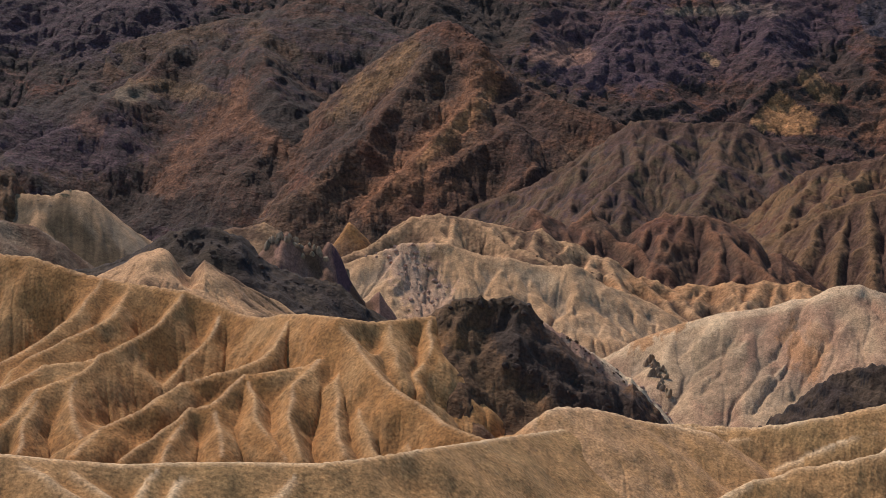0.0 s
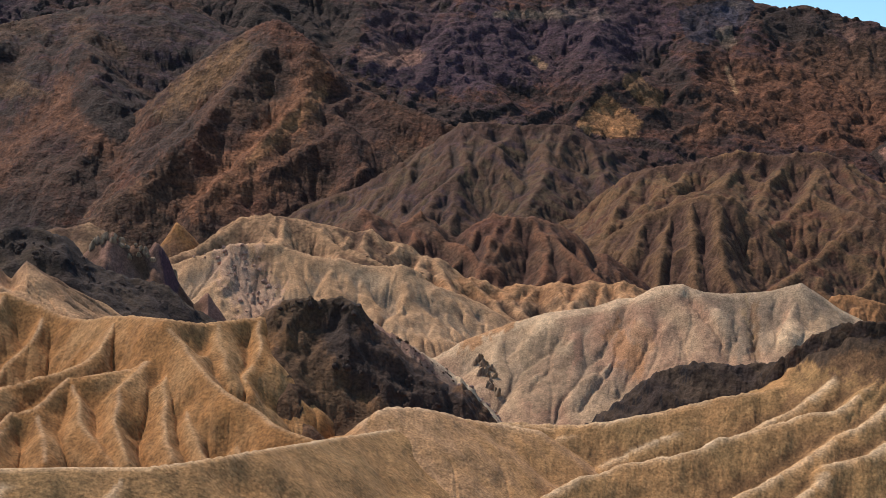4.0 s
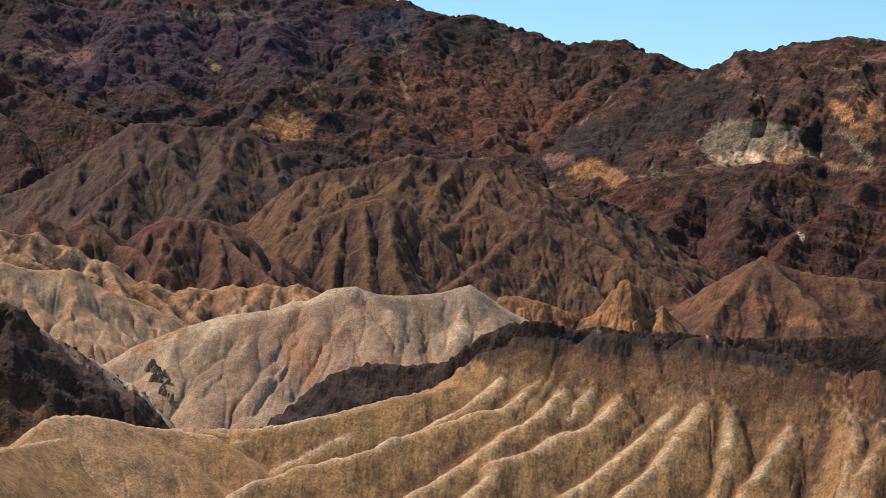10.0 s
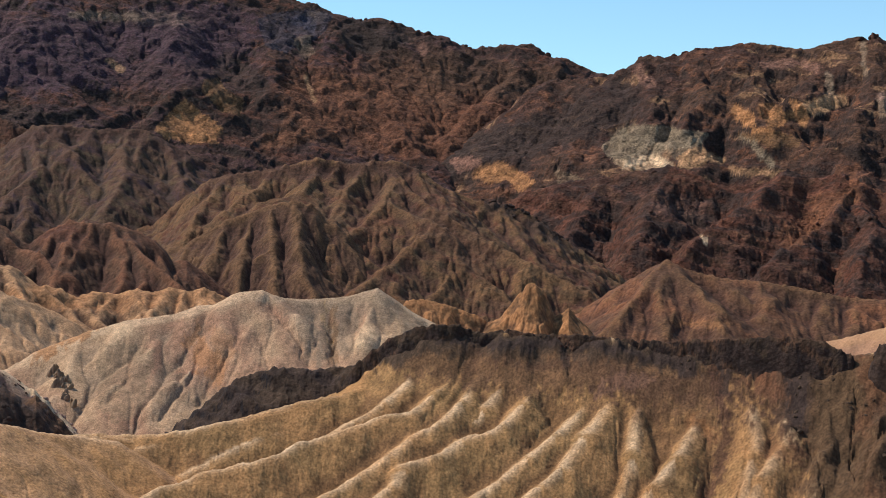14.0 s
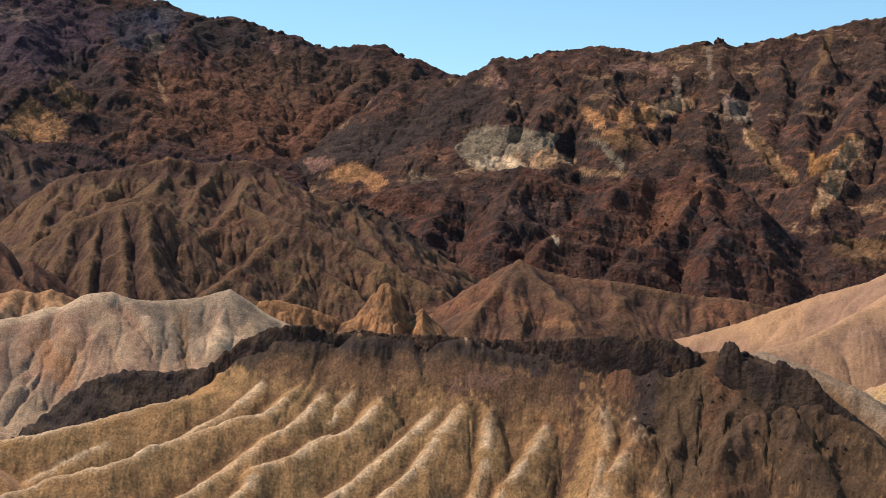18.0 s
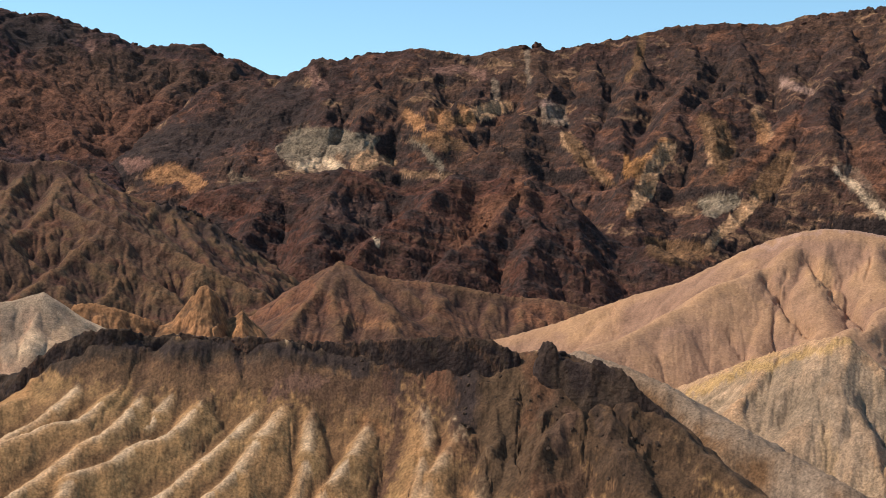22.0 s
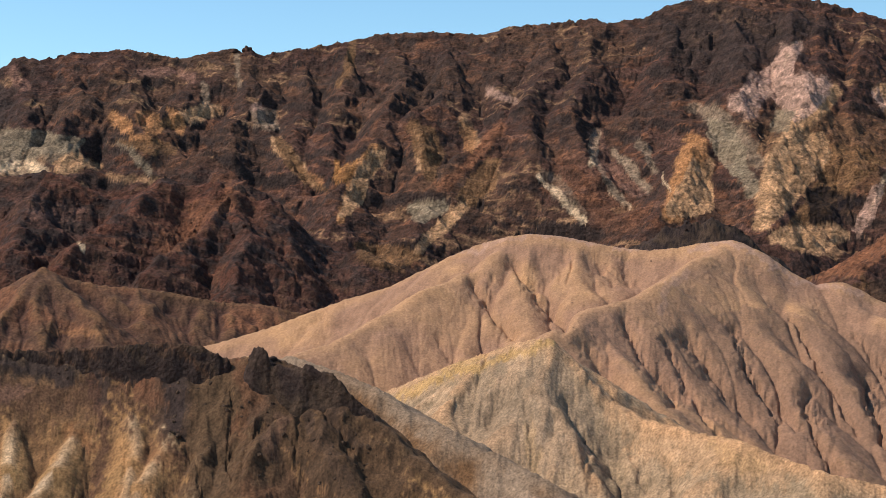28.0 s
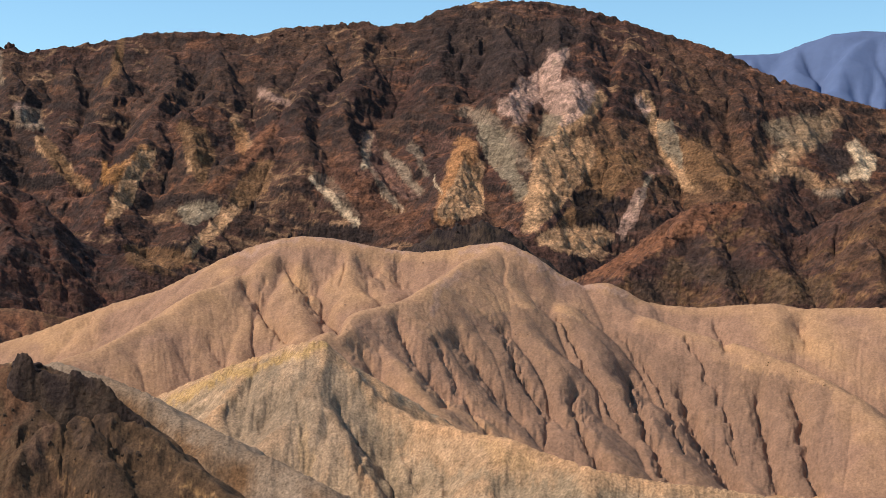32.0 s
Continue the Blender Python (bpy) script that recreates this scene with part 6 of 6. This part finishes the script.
# air haze is painted in as a flat blue surface colour
land("distant_range", "distant mountain range with haze painted blue", "mountain",
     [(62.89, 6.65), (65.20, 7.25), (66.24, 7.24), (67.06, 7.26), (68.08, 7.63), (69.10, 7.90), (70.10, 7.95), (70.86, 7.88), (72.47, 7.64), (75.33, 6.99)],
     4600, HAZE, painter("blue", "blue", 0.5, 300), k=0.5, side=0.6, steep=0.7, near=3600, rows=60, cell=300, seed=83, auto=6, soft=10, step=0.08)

# ---- the pink hills ----
pink_hill = land("pink_hill", "smooth pinkish tan badland hill with shallow rills", "hill",
     [(36.76, -3.56), (37.94, -3.24), (39.14, -2.89), (40.55, -2.36), (41.99, -1.85), (43.64, -1.39), (44.90, -0.77), (46.17, -0.14), (47.23, 0.28), (48.29, 0.55), (49.14, 0.63), (50.21, 0.54), (51.28, 0.32), (52.14, 0.14), (53.43, -0.02), (54.51, 0.06), (55.37, 0.23), (56.67, 0.37), (57.31, 0.11), (57.95, -0.22), (58.80, -0.87), (59.66, -1.30), (60.51, -1.20), (61.15, -1.41), (61.78, -1.84), (62.62, -2.06), (64.09, -2.17), (65.55, -2.06), (66.79, -2.00), (67.81, -2.20), (69.43, -2.16), (70.79, -2.15), (72.59, -2.25)],
     # the large right-flank area: duller beds, with shade away from the sun painted in
     [(36, 520), (56, 480), (72, 460)], SMOOTH, painter("pink", "sand", 0.1, 30, areas=[([(53.67, -3.33), (57.11, -2.05), (60.30, -2.69), (63.43, -3.95), (68.87, -5.11), (68.85, -9.02), (61.32, -9.25), (57.08, -6.95)], "shade_clay", 0.75)], crestc="sand", hollow="pink", strokes=[([(45.96, -0.28), (47.66, 0.36), (49.38, 0.56), (51.96, 0.25), (53.04, 0.16)], 0.11, "blush", 0.6), ([(54.97, -0.22), (56.26, 0.36), (57.12, 0.27), (58.82, -1.20), (61.14, -1.52)], 0.11, "blush", 0.6), ([(53.88, -2.47), (54.21, -1.61), (54.97, -0.97)], 0.19, "blush", 0.4)]),
     spurs=[[(48.29, 0.51), (47.03, -0.72), (45.00, -1.58), (43.26, -2.59), (41.83, -3.36), (40.28, -3.89)], [(46.16, -1.10), (43.70, -3.10), (42.82, -3.74), (41.97, -4.43), (41.76, -5.24)],
            ([(56.45, 0.29), (55.37, -0.35), (53.85, -1.38), (52.13, -2.12), (51.27, -2.32), (50.41, -2.85), (49.55, -3.38)], {"k": 0.25}),
            ([(51.27, -2.34), (52.54, -4.16), (54.25, -6.31)], {"r": 400}),
            [(60.00, -1.30), (61.75, -2.44), (63.21, -3.01), (64.65, -3.39), (66.08, -3.89), (67.49, -4.32), (68.61, -4.86), (69.57, -5.43), (70.76, -6.32)],
            [(56.67, 0.33), (56.87, -1.61), (58.14, -3.76), (59.20, -5.89), (60.25, -7.58)], [(58.16, -0.54), (59.22, -2.48), (60.91, -5.04), (62.80, -7.55)], [(63.21, -3.01), (63.86, -5.02), (65.10, -7.10), (65.92, -8.74)],
            [(66.08, -3.89), (66.76, -5.83), (67.98, -7.87)], [(68.61, -4.86), (69.20, -6.61), (69.79, -8.43)], [(55.80, 0.12), (54.71, -2.46), (55.55, -5.03), (56.83, -6.74)],
            [(50.43, 0.50), (50.85, -0.49), (51.27, -1.57)], [(52.36, 0.10), (52.14, -0.72), (52.35, -1.36)], [(49.14, 0.59), (48.71, -1.12), (49.12, -3.05)], [(47.65, -0.26), (46.79, -2.38), (46.56, -4.08)]],
     k=0.5, side=0.7, steep=0.75, soft=2.6, near=280, rows=280, cell=18, seed=89, step=0.035, rough=0.25, fade=10.0,
     cuts=[([(59.22, -5.25), (59.85, -7.14), (60.27, -8.18)], 0.32, 2.0), ([(61.34, -4.60), (61.96, -6.48), (62.99, -8.55)], 0.32, 2.4), ([(63.43, -5.21), (64.04, -7.07), (65.47, -9.10)], 0.32, 2.4), ([(66.10, -5.17), (66.49, -7.43), (66.89, -9.05)], 0.32, 2.0), ([(67.51, -5.14), (67.90, -7.39), (68.29, -9.00)], 0.32, 2.2), ([(57.10, -4.19), (57.94, -5.46), (59.00, -6.41)], 0.32, 1.6), ([(54.85, -3.12), (56.24, -5.04), (57.30, -6.21)], 0.32, 1.8), ([(52.59, -2.46), (53.45, -4.18), (54.51, -5.58)], 0.32, 1.8), ([(51.08, -3.53), (52.36, -5.25)], 0.32, 1.4), ([(48.52, -0.40), (49.37, -1.59), (50.33, -2.77)], 0.32, 2.0), ([(46.91, -0.93), (47.65, -2.22), (48.33, -3.08)], 0.32, 2.0), ([(45.52, -3.26), (46.15, -4.23)], 0.32, 1.0), ([(50.45, -0.09), (50.12, -0.95)], 0.32, 1.0), ([(52.60, -0.10), (52.81, -1.17)], 0.32, 1.0), ([(64.68, -2.68), (64.98, -3.51)], 0.32, 1.4), ([(67.73, -2.66), (67.92, -3.48)], 0.32, 1.2), ([(51.53, -0.31), (52.17, -1.17)], 0.32, 1.0), ([(41.12, -2.36), (41.36, -3.21)], 0.32, 0.8), ([(59.22, -5.25), (59.85, -7.14), (60.27, -8.18)], 0.09, 1.2), ([(61.34, -4.60), (61.96, -6.48), (62.99, -8.55)], 0.09, 1.44), ([(63.43, -5.21), (64.04, -7.07), (65.47, -9.10)], 0.09, 1.44), ([(66.10, -5.17), (66.49, -7.43), (66.89, -9.05)], 0.09, 1.2), ([(67.51, -5.14), (67.90, -7.39), (68.29, -9.00)], 0.09, 1.32), ([(57.10, -4.19), (57.94, -5.46), (59.00, -6.41)], 0.09, 0.96), ([(54.85, -3.12), (56.24, -5.04), (57.30, -6.21)], 0.09, 1.08), ([(52.59, -2.46), (53.45, -4.18), (54.51, -5.58)], 0.09, 1.08), ([(51.08, -3.53), (52.36, -5.25)], 0.09, 0.84), ([(48.52, -0.40), (49.37, -1.59), (50.33, -2.77)], 0.09, 1.2), ([(46.91, -0.93), (47.65, -2.22), (48.33, -3.08)], 0.09, 1.2), ([(45.52, -3.26), (46.15, -4.23)], 0.09, 0.6), ([(50.45, -0.09), (50.12, -0.95)], 0.09, 0.6), ([(52.60, -0.10), (52.81, -1.17)], 0.09, 0.6), ([(64.68, -2.68), (64.98, -3.51)], 0.09, 0.84), ([(67.73, -2.66), (67.92, -3.48)], 0.09, 0.72), ([(51.53, -0.31), (52.17, -1.17)], 0.09, 0.6), ([(41.12, -2.36), (41.36, -3.21)], 0.09, 0.48),
         ([(54.10, -3.33), (54.95, -5.26), (56.23, -7.17)], 0.09, 1.6), ([(56.57, -2.91), (57.31, -4.62), (58.37, -6.31)], 0.08, 1.4), ([(58.81, -2.48), (59.65, -4.18), (61.12, -6.71)], 0.09, 1.6), ([(61.14, -3.11), (62.59, -5.22), (63.42, -7.50)], 0.08, 1.4), ([(63.64, -3.31), (64.87, -5.81), (65.47, -7.87)], 0.08, 1.4), ([(51.96, -0.52), (52.81, -1.17)], 0.05, 0.8), ([(50.67, -0.30), (50.45, -1.16)], 0.06, 0.9), ([(47.66, -0.93), (47.23, -2.00)], 0.06, 0.9)], water=0.22, smooth=0.8, uneven=0.06)

yellow_grey_ridge = land("yellow_grey_ridge", "yellow-grey badland ridge with painted lit crest and crumbly face", "ridge",
     [(41.96, -5.98), (43.41, -5.39), (44.66, -4.89), (46.14, -4.29), (47.41, -3.88), (48.48, -3.51), (49.76, -3.27), (50.83, -4.25), (52.11, -5.33), (53.39, -6.19), (55.33, -6.84), (56.83, -7.06), (58.12, -7.59), (60.04, -8.21), (62.37, -8.65), (64.26, -8.82), (67.36, -9.22)],
     # lemon and grey: bed tones, with the lit left and shaded face painted in
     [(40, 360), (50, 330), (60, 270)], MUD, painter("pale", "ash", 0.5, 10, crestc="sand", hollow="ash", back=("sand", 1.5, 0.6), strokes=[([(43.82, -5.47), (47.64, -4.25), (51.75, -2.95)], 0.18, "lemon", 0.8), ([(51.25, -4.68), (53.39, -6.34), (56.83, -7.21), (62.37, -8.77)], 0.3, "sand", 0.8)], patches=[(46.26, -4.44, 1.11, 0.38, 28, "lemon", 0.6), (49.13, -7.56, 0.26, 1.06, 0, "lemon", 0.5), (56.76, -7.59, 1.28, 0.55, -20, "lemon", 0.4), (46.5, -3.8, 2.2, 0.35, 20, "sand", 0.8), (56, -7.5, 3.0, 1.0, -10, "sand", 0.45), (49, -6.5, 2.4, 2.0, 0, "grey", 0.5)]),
     spurs=[[(47.54, -3.66), (47.15, -4.26), (46.39, -5.15), (45.85, -6.13), (46.06, -7.20)], [(46.39, -5.15), (45.20, -5.75), (44.77, -5.96)], [(49.51, -3.40), (49.72, -5.07), (50.14, -6.77), (50.56, -8.66)], [(49.76, -3.32), (49.54, -4.98), (50.38, -6.69), (51.23, -8.60)], [(53.39, -6.24), (53.38, -7.57), (53.80, -9.26)], [(56.83, -7.10), (56.39, -8.22), (56.17, -9.48)], [(46.14, -4.39), (46.76, -5.78), (46.97, -7.05)]],
     k=0.6, side=0.7, steep=0.8, soft=1.0, near=190, rows=170, cell=12, seed=97, rough=0.8, crag=0.5, water=0.22, uneven=0.2,
     cuts=[([(47.39, -4.35), (46.89, -5.20), (46.35, -6.04)], 0.19, 0.55), ([(47.64, -5.21), (47.52, -6.69)], 0.15, 0.70), ([(50.43, -5.45), (51.06, -7.37), (51.48, -9.06)], 0.19, 1.0), ([(52.79, -6.74), (53.42, -8.86)], 0.17, 1.0), ([(48.71, -5.01), (49.02, -6.71)], 0.15, 0.8), ([(54.07, -7.59), (54.50, -9.07)], 0.15, 0.8)])

grey_shoulder = land("grey_shoulder", "ashen grey gravelly slope", "slope",
     [(39.94, -3.95), (41.77, -4.57), (43.41, -5.28), (44.66, -6.05), (46.12, -6.82), (47.60, -7.59), (49.51, -8.57), (50.79, -9.33), (52.50, -10.29)],
     [(38, 305), (52, 240)], MUD, painter("grey", "tawny", 0.5, 7, crestc="grey", hollow="umber"),
     k=0.5, side=0.7, steep=0.7, near=170, rows=90, cell=12, seed=101, rough=0.8, water=0.2, uneven=0.2)

# ---- loose stones and crags on the hills ----
rocks_along(pink_hill, "pink_hill", [(49.57, -0.06), (52.56, -1.58), (56.86, -3.33), (61.13, -4.19), (65.32, -5.43)], 70, 0.25, 0.9, 1.2, 21, "shade_clay", SMOOTH, -0.2)
rocks_along(pink_hill, "pink_hill", [(49.57, 0.55), (51.28, 0.28), (54.29, -0.00), (56.66, 0.29)], 40, 0.25, 0.8, 0.08, 22, "blush", MUD, -0.1)
rocks_along(pink_hill, "pink_hill", [(66.36, -4.16), (67.80, -4.77), (68.81, -5.17)], 24, 0.2, 0.7, 0.15, 23, "tawny", MUD, -0.2)
rocks_along(yellow_grey_ridge, "yellow_grey_ridge", [(48.22, -5.50), (50.36, -6.77), (52.06, -8.02)], 60, 0.2, 0.6, 1.0, 24, "pale", MUD, -0.2)
rocks_along(grey_shoulder, "grey_shoulder", [(43.91, -5.91), (46.06, -6.98), (48.21, -8.25)], 40, 0.2, 0.6, 0.3, 25, "pale", MUD, -0.2)
rocks_along(east_range, "east_range", [(29.74, 7.15), (31.96, 7.38), (34.62, 7.38), (38.19, 7.51), (40.10, 7.74), (43.97, 8.18), (47.41, 8.13), (51.49, 8.66), (54.25, 9.04)], 40, 3, 9, 0.12, 26, "brown", ROCK, -0.15)
rocks_along(east_range, "east_range", [(38.27, 7.59), (38.40, 7.59)], 5, 7, 11, 0.05, 27, "brown", ROCK)
rocks_along(west_range, "west_range", [(18.24, 8.66), (20.17, 8.49), (22.32, 7.84), (24.66, 7.52), (26.56, 7.07), (28.23, 6.49)], 30, 3, 9, 0.12, 29, "brown", ROCK, -0.15)
rocks_along(dark_foothill, "dark_foothill", [(29.33, 2.22), (33.36, 0.98), (37.53, 0.55), (41.78, -0.75)], 60, 1.5, 4, 0.6, 31, "brown", ROCK, -0.1)
rocks_along(cream_ridge, "cream_ridge", [(-1.81, -0.43), (-0.95, -1.51), (-0.30, -2.80)], 90, 0.6, 2.2, 0.5, 32, "blush", MUD)
rocks_along(pale_hill, "pale_hill", [(7.76, -4.67), (8.06, -4.99), (8.31, -5.72)], 16, 1.2, 2.6, 0.12, 35, "grey", MUD, -0.1, 3.2)
rocks_along(pale_hill, "pale_hill", [(7.85, -4.50), (8.23, -5.09), (8.44, -5.93)], 12, 1.0, 2.2, 0.10, 36, "ash", MUD, -0.1, 3.0)
rocks_along(banded_slope, "banded_slope", [(6.57, -5.54), (7.85, -6.15), (8.70, -6.67)], 40, 0.6, 1.8, 0.25, 37, "blush", MUD, -0.2)
rocks_along(banded_slope, "banded_slope", [(4.44, -3.74), (5.72, -4.58), (7.42, -5.84)], 30, 0.6, 2.0, 0.12, 38, "umber", MUD, -0.3)
rocks_along(rock_fin, "rock_fin", [(-6.73, -0.43), (-5.88, 0.10), (-4.81, -0.54), (-3.96, -0.43)], 26, 1.5, 4.0, 0.25, 39, "grey", MUD, 0.0, 1.8)
rocks_along(front_ridge, "front_ridge", [(-10.31, -8.64), (-3.95, -8.75), (2.51, -7.91), (5.73, -6.92)], 40, 0.12, 0.4, 0.5, 40, "sand", MUD, -0.1)
rocks_along(tan_foothill, "tan_foothill", [(-1.01, 0.46), (2.41, 0.04), (8.01, -1.89)], 30, 0.5, 1.6, 0.3, 41, "umber", MUD, -0.1)
rocks_along(black_knob, "black_knob", [(54.21, 0.80), (55.89, 1.53), (57.35, 0.99)], 24, 1.2, 4.0, 0.2, 42, "dark", LAVA, -0.1)
rocks_along(orange_peak, "orange_peak", [(0.22, 8.12), (1.41, 7.39), (2.16, 6.39), (3.13, 5.47)], 24, 2, 5, 0.15, 43, "brown", ROCK, -0.2)
rocks_along(rust_ridge, "rust_ridge", [(-13.40, 6.44), (-9.27, 7.80), (-6.53, 8.48), (-7.58, 4.99)], 30, 2, 6, 0.3, 44, "brown", ROCK, -0.2)
rocks_along(gullied_hill, "gullied_hill", [(24.03, 2.01), (25.31, 1.58), (27.41, 0.51)], 40, 1.2, 4.0, 0.3, 33, "dark", LAVA)
rocks_along(dark_hill, "dark_hill", [(-10.31, -0.01), (-8.21, -0.22), (-6.09, -1.72), (-3.53, -2.58)], 50, 0.8, 3.0, 0.3, 34, sink=-0.2)
rocks_along(rust_knoll, "rust_knoll", [(61.15, -0.56), (64.12, 1.55), (66.20, 1.73), (69.05, 1.07), (70.66, 1.88)], 40, 1, 3, 0.4, 45, "brown", ROCK, -0.1)
rocks_along(grey_peak, "grey_peak", [(-15.23, 1.43), (-14.12, 1.61), (-13.41, 1.62), (-12.38, 0.62)], 24, 0.6, 1.8, 0.2, 46, "grey", MUD, -0.15)
